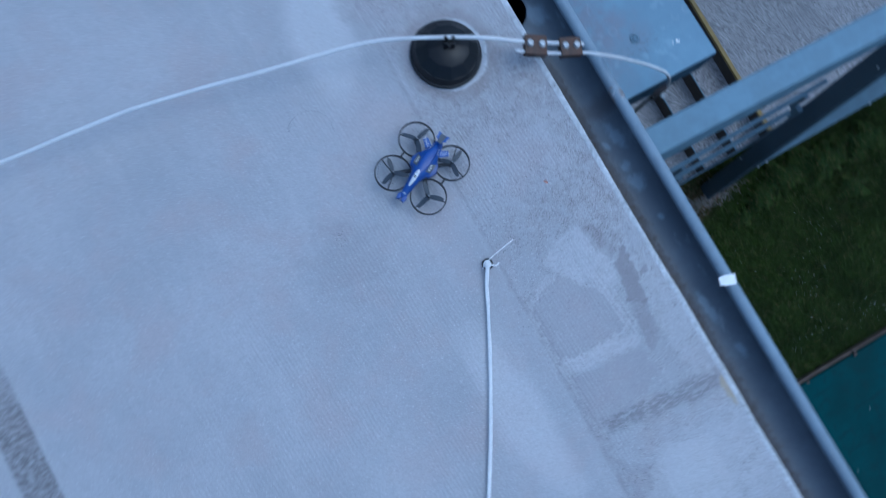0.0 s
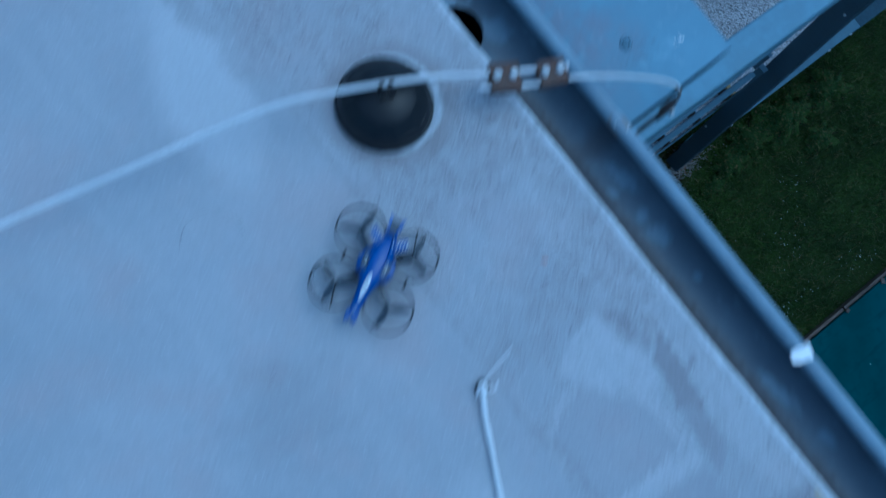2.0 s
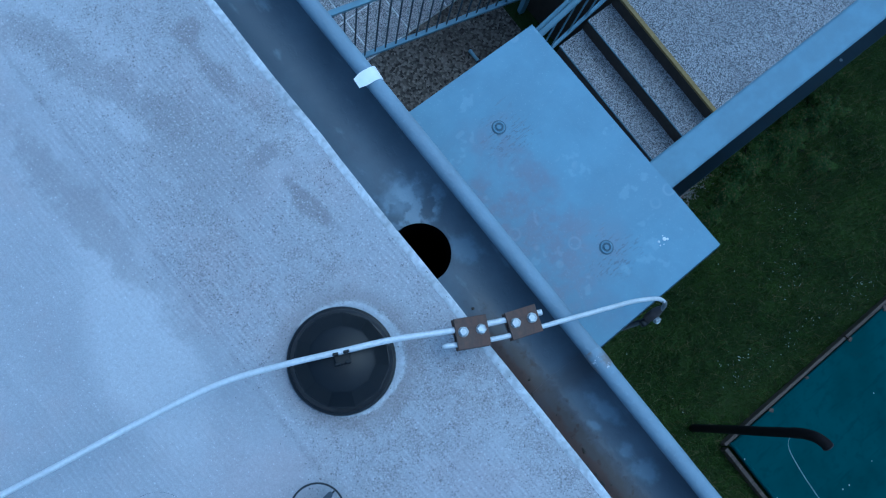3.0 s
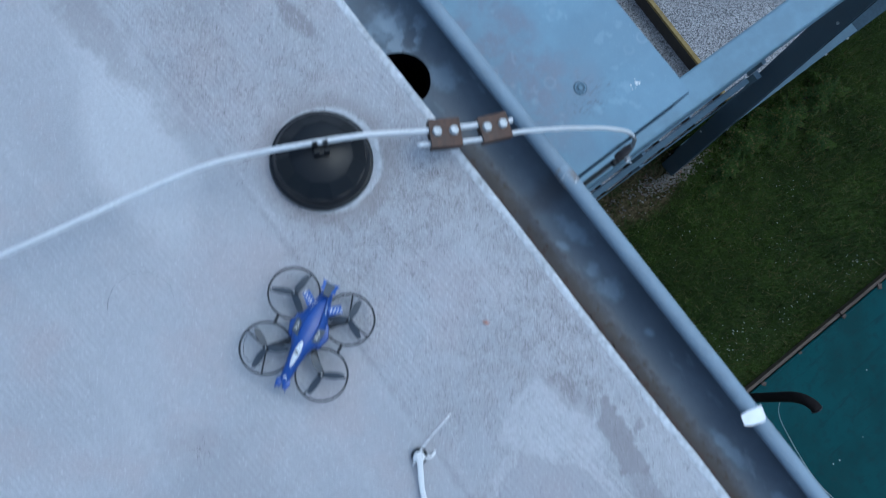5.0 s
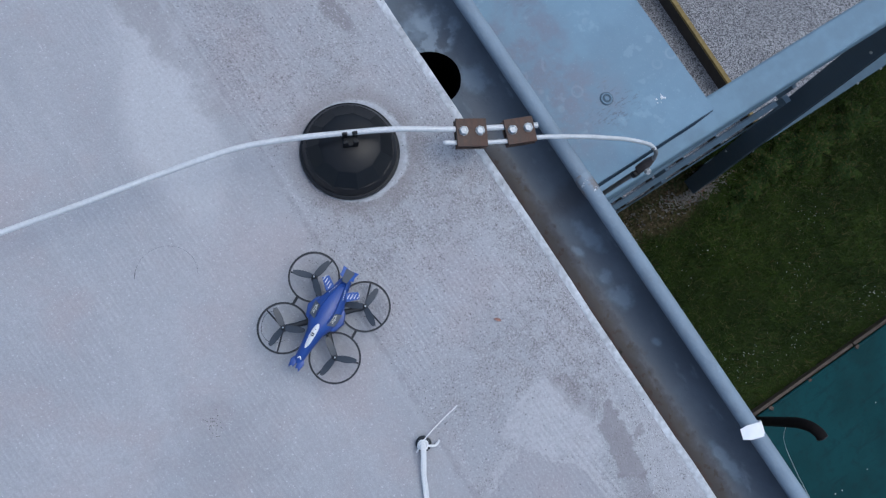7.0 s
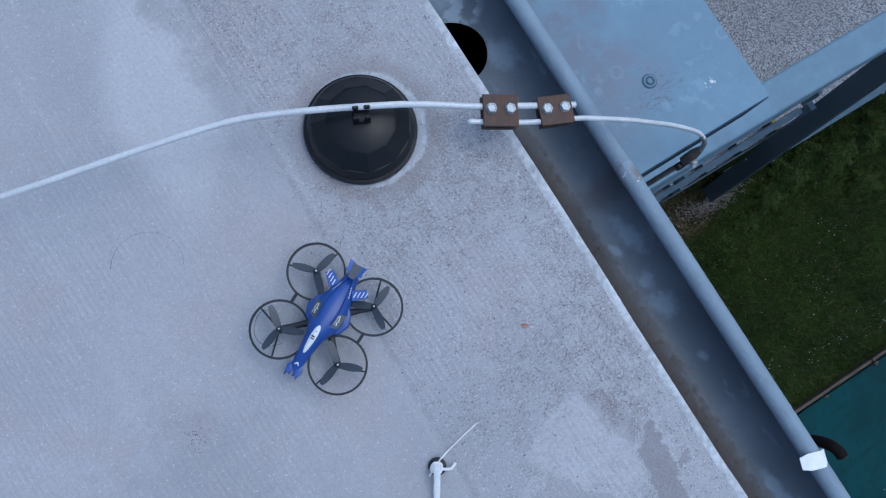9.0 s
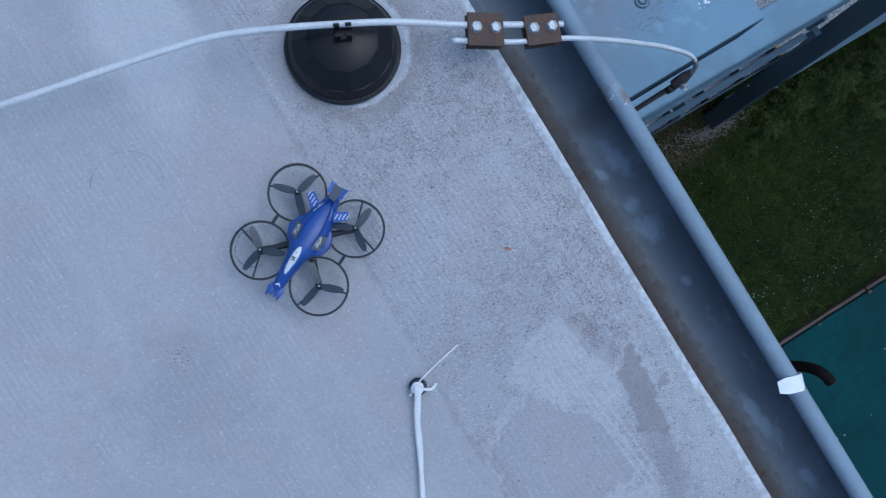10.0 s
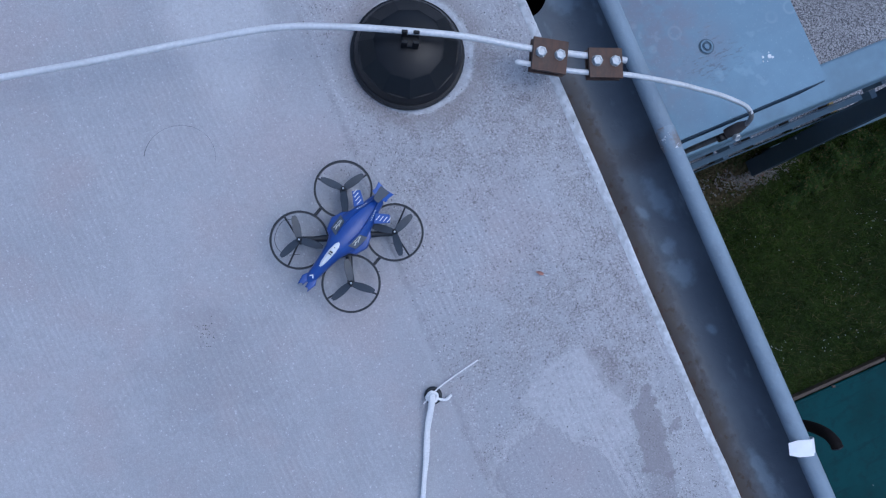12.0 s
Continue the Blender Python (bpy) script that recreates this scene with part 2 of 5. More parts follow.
    # shade of the lap's step painted as a broken dark line, grime included
    lap_shade = k.math("ABSOLUTE", k.math("ADD", x, k.math("ADD", 0.273, k.math("MULTIPLY", k.math("SUBTRACT", mid, 0.5), 0.008))))
    col = k.mix(k.math("MULTIPLY", k.ramp(lap_shade, 0.0, 0.007, 0.42, 0.0), k.ramp(k.noise(26, 4.0), 0.35, 0.62, 0.15, 1.0)), col, (0.25, 0.24, 0.25))
    # dried puddles with pale tide marks
    chalk, umber = (0.58, 0.585, 0.60), (0.30, 0.285, 0.305)
    col = k.mix(k.math("MULTIPLY", k.ramp(lime, -0.006, 0.003, 0.46, 0.0), k.ramp(k.noise(90, 5.0, 0.75), 0.40, 0.56, 0.25, 1.0)), col, chalk)
    col = k.mix(k.math("MULTIPLY", k.ramp(p1, 0.0, 0.002), k.ramp(p1, 0.004, 0.018, 0.34, 0.0)), col, chalk)
    ridge = k.outline([(-0.108, -0.328), (-0.270, -0.310), (-0.272, -0.336), (-0.108, -0.352)], 0.008, 55.0)
    col = k.mix(k.math("MULTIPLY", k.ramp(ridge, -0.004, 0.004, 0.48, 0.0), k.ramp(k.noise(110, 5.0, 0.75), 0.38, 0.56, 0.35, 1.0)), col, chalk)
    col = k.mix(k.ramp(p1, -0.003, 0.001, 0.34, 0.0), col, umber)
    col = k.mix(k.ramp(k.math("ABSOLUTE", p1), 0.0, 0.0030, 0.30, 0.0), col, (0.24, 0.225, 0.24))
    col = k.mix(k.ramp(p2, -0.003, 0.002, 0.42, 0.0), col, umber)
    combs = k.math("MULTIPLY", k.ramp(k.math("SINE", k.math("MULTIPLY", k.math("ADD", x, k.math("MULTIPLY", y, 0.10)), 2 * math.pi / 0.0095)), 0.1, 0.8),
                   k.ramp(k.blob(-0.112, -0.27, 0.020, 0.095, 0.3, 30.0, 0.1), 0.5, 1.1, 0.38, 0.0))
    col = k.mix(combs, col, (0.60, 0.60, 0.61))
    # dark jagged stain beside the eaves
    soot = (0.215, 0.192, 0.202)
    for pts, am in (([(-0.046, -0.174), (-0.078, -0.195), (-0.092, -0.271), (-0.061, -0.292), (-0.045, -0.225)], 0.62),
                    ([(-0.061, -0.286), (-0.092, -0.269), (-0.097, -0.327), (-0.103, -0.385), (-0.064, -0.345)], 0.36),
                    ([(-0.025, -0.228), (-0.040, -0.224), (-0.044, -0.240), (-0.030, -0.239)], 0.55),
                    ([(-0.070, -0.120), (-0.105, -0.105), (-0.100, -0.150), (-0.078, -0.190), (-0.062, -0.165)], 0.26),
                    ([(-0.195, -0.560), (-0.259, -0.515), (-0.272, -0.670), (-0.200, -0.640)], 0.22),
                    ([(-0.080, -0.700), (-0.130, -0.705), (-0.180, -0.760), (-0.090, -0.790)], 0.25)):
        st = k.outline(pts, 0.0085, 65.0)
        col = k.mix(k.ramp(st, -0.0015, 0.0010, am, 0.0), col, soot)
    # grime along the lap, and the dark wet run towards the eaves with pale veins in it
    g1 = k.outline([(-0.252, -0.18), (-0.276, -0.16), (-0.276, -0.58), (-0.250, -0.52)], 0.010, 30.0)
    col = k.mix(k.math("MULTIPLY", k.ramp(g1, -0.008, 0.006, 0.38, 0.0), k.ramp(k.noise(120, 4.0), 0.4, 0.6, 0.3, 1.0)), col, (0.25, 0.235, 0.24))
    crumb = k.noise(1.0, 5.0, 0.7, co=k.scaled(70, 150, 1))
    run = k.math("MINIMUM", k.outline([(-0.070, -0.450), (-0.245, -0.436), (-0.250, -0.466), (-0.070, -0.492)], 0.010, 50.0),
                 k.outline([(-0.006, -0.458), (-0.080, -0.450), (-0.080, -0.495), (-0.006, -0.492)], 0.008, 50.0))
    wet = k.ramp(run, -0.010, 0.006, 1.0, 0.0)
    col = k.mix(k.math("MULTIPLY", wet, k.ramp(crumb, 0.36, 0.56, 0.08, 0.62)), col, (0.135, 0.13, 0.14))
    vein = k.ramp(k.math("ABSOLUTE", k.math("SUBTRACT", k.noise(75, 4.0, 0.6), 0.5)), 0.0, 0.025, 0.6, 0.0)
    col = k.mix(k.math("MULTIPLY", wet, vein), col, (0.46, 0.46, 0.47))
    pale_end = k.outline([(-0.075, -0.550), (-0.185, -0.525), (-0.245, -0.600), (-0.235, -0.700), (-0.090, -0.690)], 0.014, 30.0)
    col = k.mix(k.ramp(pale_end, -0.010, 0.004, 0.30, 0.0), col, chalk)
    lichen = k.ramp(k.blob(-0.006, -0.505, 0.010, 0.035, 0.4, 60.0), 0.5, 1.1, 0.6, 0.0)
    col = k.mix(lichen, col, (0.42, 0.33, 0.16))
    # pale crescent of lime round the cable support, a darker ring outside it
    d = k.blob(-0.1600, 0.3090, 0.0728, 0.0718, 0.03, 40.0)
    col = k.mix(k.math("MULTIPLY", k.ramp(d, 1.03, 1.10), k.ramp(d, 1.10, 1.50, 0.55, 0.0)), col, (0.275, 0.25, 0.25))
    col = k.mix(k.ramp(d, 1.00, 1.05, 0.62, 0.0), col, (0.54, 0.575, 0.62))
    col = k.mix(k.math("MULTIPLY", k.ramp(k.math("ABSOLUTE", k.math("SUBTRACT", d, 1.0)), 0.02, 0.06, 0.5, 0.0), k.ramp(mid, 0.4, 0.6)), col, (0.70, 0.72, 0.75))
    # weathered bare lap far from the eaves
    lap = k.math("MULTIPLY", k.ramp(x, -1.195, -1.185), k.ramp(x, -1.135, -1.128, 1.0, 0.0))
    tex = k.noise(1.0, 4.0, co=k.scaled(70, 130, 1))
    lap = k.math("MULTIPLY", lap, k.ramp(tex, 0.3, 0.65, 0.35, 1.0))
    lap = k.math("MULTIPLY", lap, k.ramp(y, 0.02, 0.22, 1.0, 0.3))
    col = k.mix(lap, col, (0.15, 0.145, 0.15))
    # tiny dark specks all over, and fine mottling
    speck = k.math("MULTIPLY", k.ramp(k.cells(150, out="Distance"), 0.06, 0.12, 1.0, 0.0), k.ramp(k.noise(20, 2.0), 0.42, 0.6))
    col = k.mix(k.math("MULTIPLY", speck, k.ramp(near, 0, 1, 0.03, 0.35)), col, (0.16, 0.14, 0.135))
    col = k.mix(k.math("MULTIPLY", k.ramp(fine, 0.38, 0.64), 0.20), col, (0.24, 0.235, 0.245))
    col = k.mix(k.math("MULTIPLY", k.ramp(k.noise(200, 3.0), 0.42, 0.66), 0.20), col, (0.30, 0.285, 0.30))
    col = k.mix(k.math("MULTIPLY", k.ramp(k.noise(480, 2.0), 0.52, 0.66), 0.16), col, (0.64, 0.64, 0.66))
    h = k.math("ADD", k.math("MULTIPLY", ribs, 0.5), k.math("ADD", fine, k.math("MULTIPLY", dots, 1.2)))
    h = k.math("SUBTRACT", h, k.math("MULTIPLY", sand, 1.2))
    return k.done(col, k.ramp(broad, 0.3, 0.7, 0.5, 0.72), k.bump(h, 0.5, 0.0009))


def zinc_material(name, rgb, lo=0.28, hi=0.5, metal=0.75, blotch=0.35, dark=(0.08, 0.09, 0.11), stretch=(60, 7, 60), relief=0.08):
    k = Mat(name, 0.4, metal)
    cloud = k.noise(9, 5.0, 0.6)
    fine = k.noise(160, 3.0)
    drag = k.noise(1.0, 4.0, co=k.scaled(*stretch))
    col = k.mix(k.ramp(cloud, 0.35, 0.7), tuple(c * 0.82 for c in rgb), rgb)
    col = k.mix(k.math("MULTIPLY", k.ramp(drag, 0.5, 0.75), blotch), col, dark)
    col = k.mix(k.math("MULTIPLY", k.ramp(fine, 0.55, 0.8), 0.2), col, tuple(min(1, c * 1.35) for c in rgb))
    return k.done(col, k.ramp(cloud, 0.3, 0.7, lo, hi), k.bump(fine, relief, 0.0006 + relief * 0.002))


def gutter_material():
    k = Mat("weathered_zinc_gutter", 0.6, 0.10)
    x, y, z = k.xyz()
    cloud = k.noise(7, 5.0, 0.6)
    fine = k.noise(220, 3.0)
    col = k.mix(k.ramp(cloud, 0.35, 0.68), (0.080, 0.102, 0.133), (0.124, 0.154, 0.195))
    white = k.ramp(k.noise(1.0, 4.0, co=k.scaled(34, 14, 34)), 0.60, 0.72)
    col = k.mix(k.math("MULTIPLY", white, 0.35), col, (0.27, 0.33, 0.40))
    # brown silt along the back of the trough, and crumbs in it
    silt = k.math("ADD", k.math("MULTIPLY", x, -1.0), k.math("MULTIPLY", k.math("SUBTRACT", k.noise(55, 5.0, 0.65), 0.5), 0.030))
    silt = k.math("MULTIPLY", k.ramp(silt, -0.068, -0.036), k.ramp(k.math("ADD", y, k.math("MULTIPLY", k.noise(12, 3.0), 0.2)), 0.24, 0.40, 1.0, 0.0))
    col = k.mix(k.math("MULTIPLY", silt, 0.9), col, (0.040, 0.032, 0.029))
    # silt painted darker at the back for the shade under the roof edge
    back_shade = k.math("ADD", k.math("MULTIPLY", x, -1.0), k.math("MULTIPLY", k.math("SUBTRACT", k.noise(38, 5.0, 0.65), 0.5), 0.034))
    back_shade = k.math("MULTIPLY", k.ramp(back_shade, -0.034, -0.024), silt)
    col = k.mix(k.math("MULTIPLY", back_shade, 0.85), col, (0.050, 0.028, 0.020))
    lump = k.ramp(k.noise(75, 4.0), 0.56, 0.66)
    col = k.mix(k.math("MULTIPLY", lump, k.math("MULTIPLY", silt, 0.8)), col, (0.035, 0.022, 0.016))
    # soldered joint
    j = k.math("ABSOLUTE", k.math("SUBTRACT", y, 0.095))
    j = k.math("ADD", j, k.math("MULTIPLY", k.math("SUBTRACT", k.noise(30, 3.0), 0.5), 0.03))
    col = k.mix(k.ramp(j, 0.004, 0.030, 0.55, 0.0), col, (0.050, 0.049, 0.056))
    for bx, by, rx, ry, tn in ((0.050, 0.455, 0.035, 0.035, 0.3), (0.075, 0.335, 0.020, 0.030, 0.4), (0.085, 0.03, 0.012, 0.035, 0.2), (0.074, -0.035, 0.012, 0.012, 0.2), (0.078, -0.075, 0.016, 0.022, 0.4), (0.083, -0.160, 0.006, 0.010, 0.2), (0.070, -0.36, 0.010, 0.05, 0.1), (0.062, 0.02, 0.008, 0.012, 0.5), (0.085, -0.47, 0.008, 0.02, 0.2)):
        sm = k.ramp(k.blob(bx, by, rx, ry, 0.4, 60, tn), 0.3, 1.2, 0.42, 0.0)
        col = k.mix(sm, col, (0.27, 0.36, 0.46))
    # tide line of the silt
    tide = k.ramp(k.math("ABSOLUTE", k.math("SUBTRACT", silt, 0.30)), 0.0, 0.25, 0.07, 0.0)
    col = k.mix(tide, col, (0.30, 0.31, 0.33))
    # bright scuffs by the outlet
    sc = k.ramp(k.blob(0.055, 0.43, 0.04, 0.05, 0.4, 30), 0.6, 1.2, 0.6, 0.0)
    col = k.mix(k.math("MULTIPLY", sc, k.ramp(k.noise(45, 4.0), 0.45, 0.6)), col, (0.30, 0.38, 0.47))
    return k.done(col, k.ramp(cloud, 0.3, 0.7, 0.48, 0.70), k.bump(k.math("ADD", fine, lump), 0.25, 0.0008))


def plate_material():
    k = Mat("galvanised_plate_steel", 0.6, 0.15)
    cloud = k.noise(7, 5.0, 0.6)
    spangle = k.cells(70)
    col = k.mix(k.ramp(cloud, 0.35, 0.7), (0.153, 0.246, 0.330), (0.214, 0.328, 0.420))
    col = k.mix(k.math("MULTIPLY", k.xyz(spangle)[0], 0.14), col, (0.19, 0.27, 0.35))
    scratch = k.ramp(k.noise(1.0, 3.0, co=k.scaled(25, 180, 25)), 0.62, 0.7)
    rub = k.ramp(k.blob(0.262, 0.206, 0.055, 0.06, 0.3, 25), 0.4, 1.2, 0.5, 0.0)
    rub = k.math("ADD", rub, k.ramp(k.blob(0.247, 0.455, 0.055, 0.06, 0.3, 25), 0.4, 1.2, 0.5, 0.0))
    col = k.mix(k.math("MULTIPLY", scratch, k.math("MULTIPLY", rub, 1.6)), col, (0.15, 0.18, 0.22))
    grime = k.math("MAXIMUM", k.ramp(k.blob(0.19, 0.30, 0.10, 0.19, 0.35, 14), 0.4, 1.2, 0.75, 0.0), k.ramp(k.blob(0.262, 0.206, 0.05, 0.05, 0.4, 20), 0.3, 1.2, 0.45, 0.0))
    grime = k.math("MULTIPLY", grime, k.ramp(k.noise(40, 4.0, 0.65), 0.35, 0.65, 0.3, 1.0))
    col = k.mix(grime, col, (0.200, 0.205, 0.255))
    # fine wiping marks round the bolts
    wipe = k.ramp(k.noise(1.0, 4.0, 0.7, co=k.scaled(90, 260, 1)), 0.52, 0.62)
    for bx, by in ((0.262, 0.206), (0.247, 0.455)):
        col = k.mix(k.math("MULTIPLY", wipe, k.ramp(k.blob(bx + 0.005, by - 0.02, 0.05, 0.045, 0.4, 30), 0.3, 1.2, 0.7, 0.0)), col, (0.12, 0.145, 0.18))
    dust = k.ramp(k.noise(340, 3.0, 0.7), 0.60, 0.70)
    col = k.mix(k.math("MULTIPLY", dust, 0.22), col, (0.45, 0.56, 0.64))
    drops = k.math("MULTIPLY", k.ramp(k.noise(26, 3.0), 0.62, 0.66), 0.14)
    col = k.mix(drops, col, (0.42, 0.55, 0.65))
    rings = k.math("ABSOLUTE", k.math("SUBTRACT", k.cells(24, out="Distance"), 0.22))
    rings = k.math("MULTIPLY", k.ramp(rings, 0.02, 0.06, 1.0, 0.0), k.ramp(k.noise(9, 2.0), 0.55, 0.65))
    col = k.mix(k.math("MULTIPLY", rings, 0.10), col, (0.58, 0.64, 0.70))
    return k.done(col, k.ramp(cloud, 0.3, 0.7, 0.55, 0.75), k.bump(k.noise(300, 3.0), 0.06, 0.0005))


def speckled(name, base, dark, light, scale, amount=0.6):
    """Exposed aggregate: pebbles of mixed tone set in mortar."""
    k = Mat(name, 0.85, spec=0.25)
    c = k.cells(scale)
    tone = k.xyz(c)
    d = k.cells(scale, out="Distance")
    col = k.mix(tone[0], dark, light)
    col = k.mix(k.ramp(d, 0.25, 0.6, 0.0, 1 - amount), col, base)
    col = k.mix(k.math("MULTIPLY", k.ramp(k.noise(2.5, 4.0), 0.4, 0.7), 0.35), col, tuple(v * 0.7 for v in base))
    return k.done(col, None, k.bump(d, 0.6, 0.006))


def ground_material():
    k = Mat("lawn_soil", 0.95, spec=0.1)
    a, b = k.noise(2.2, 5.0), k.noise(38, 4.0)
    col = k.mix(k.ramp(a, 0.35, 0.65), (0.018, 0.032, 0.008), (0.036, 0.055, 0.014))
    col = k.mix(k.math("MULTIPLY", k.ramp(b, 0.45, 0.7), 0.5), col, (0.035, 0.032, 0.018))
    bare = k.ramp(k.blob(2.75, -0.08, 0.55, 0.24, 0.4, 5.0), 0.6, 1.2, 0.9, 0.0)
    col = k.mix(bare, col, k.mix(k.ramp(b, 0.4, 0.65), (0.040, 0.033, 0.017), (0.115, 0.090, 0.052)))
    return k.done(col, None, k.bump(b, 0.8, 0.03))


def blade_material(name, a, b, dry, dry_part=0.12):
    k = Mat(name, 0.6, spec=0.25)
    r = k.island()
    patch = k.math("MULTIPLY", k.math("ADD", k.ramp(k.noise(1.6, 4.0), 0.38, 0.64), k.ramp(k.noise(7.5, 4.0, 0.6), 0.36, 0.66)), 0.5)
    col = k.mix(k.math("ADD", k.math("MULTIPLY", r, 0.35), k.math("MULTIPLY", patch, 0.65)), a, b)
    rare = k.ramp(k.math("FRACT", k.math("MULTIPLY", r, 37.7)), 1 - dry_part, 1 - dry_part + 0.02)
    col = k.mix(rare, col, dry)
    return k.done(col)


def tarp_material():
    k = Mat("teal_tarpaulin", 0.7, spec=0.12)
    a, b = k.noise(1.6, 4.0), k.noise(14, 4.0)
    col = k.mix(k.ramp(a, 0.35, 0.65), (0.0046, 0.037, 0.041), (0.0092, 0.054, 0.060))
    col = k.mix(k.math("MULTIPLY", k.ramp(b, 0.5, 0.7), 0.4), col, (0.008, 0.028, 0.032))
    drag = k.noise(1.0, 4.0, 0.6, co=k.scaled(2.2, 14, 1))
    col = k.mix(k.math("MULTIPLY", k.ramp(drag, 0.55, 0.72), 0.5), col, (0.0065, 0.024, 0.029))
    dots = k.math("MULTIPLY", k.ramp(k.cells(5, out="Distance"), 0.022, 0.034, 1.0, 0.0), k.ramp(k.noise(3, 2.0), 0.45, 0.5))
    col = k.mix(dots, col, (0.5, 0.52, 0.5))
    weave = k.math("SINE", k.math("MULTIPLY", k.xyz()[0], 1400))
    return k.done(col, k.ramp(a, 0.3, 0.7, 0.65, 0.8), k.bump(k.math("ADD", b, k.math("MULTIPLY", weave, 0.05)), 0.3, 0.01))


def timber_material(name, a, b):
    k = Mat(name, 0.8, spec=0.25)
    g = k.noise(1.0, 5.0, 0.65, co=k.scaled(6, 90, 60))
    col = k.mix(k.ramp(g, 0.3, 0.7), a, b)
    col = k.mix(k.math("MULTIPLY", k.random(), 0.25), col, tuple(v * 0.6 for v in a))
    return k.done(col, None, k.bump(g, 0.4, 0.003))


def rust_material():
    k = Mat("brown_corroded_copper_clamp", 0.55, 0.35)
    n, f = k.noise(70, 4.0), k.noise(500, 3.0)
    drag = k.noise(1.0, 4.0, co=k.scaled(300, 60, 60))
    col = k.mix(k.ramp(n, 0.35, 0.7), (0.042, 0.027, 0.022), (0.100, 0.058, 0.042))
    col = k.mix(k.math("MULTIPLY", k.ramp(drag, 0.5, 0.7), 0.4), col, (0.045, 0.035, 0.032))
    return k.done(col, k.ramp(n, 0.3, 0.7, 0.4, 0.65), k.bump(f, 0.2, 0.0004))


def solder_material():
    k = Mat("blotchy_solder", 0.6, 0.1)
    a, b = k.noise(120, 4.0, 0.7), k.noise(60, 3.0)
    col = k.mix(k.ramp(b, 0.4, 0.6), (0.25, 0.31, 0.37), (0.20, 0.19, 0.19))
    col = k.mix(k.ramp(a, 0.60, 0.66), col, (0.62, 0.66, 0.70))
    return k.done(col, None, k.bump(a, 0.4, 0.002))


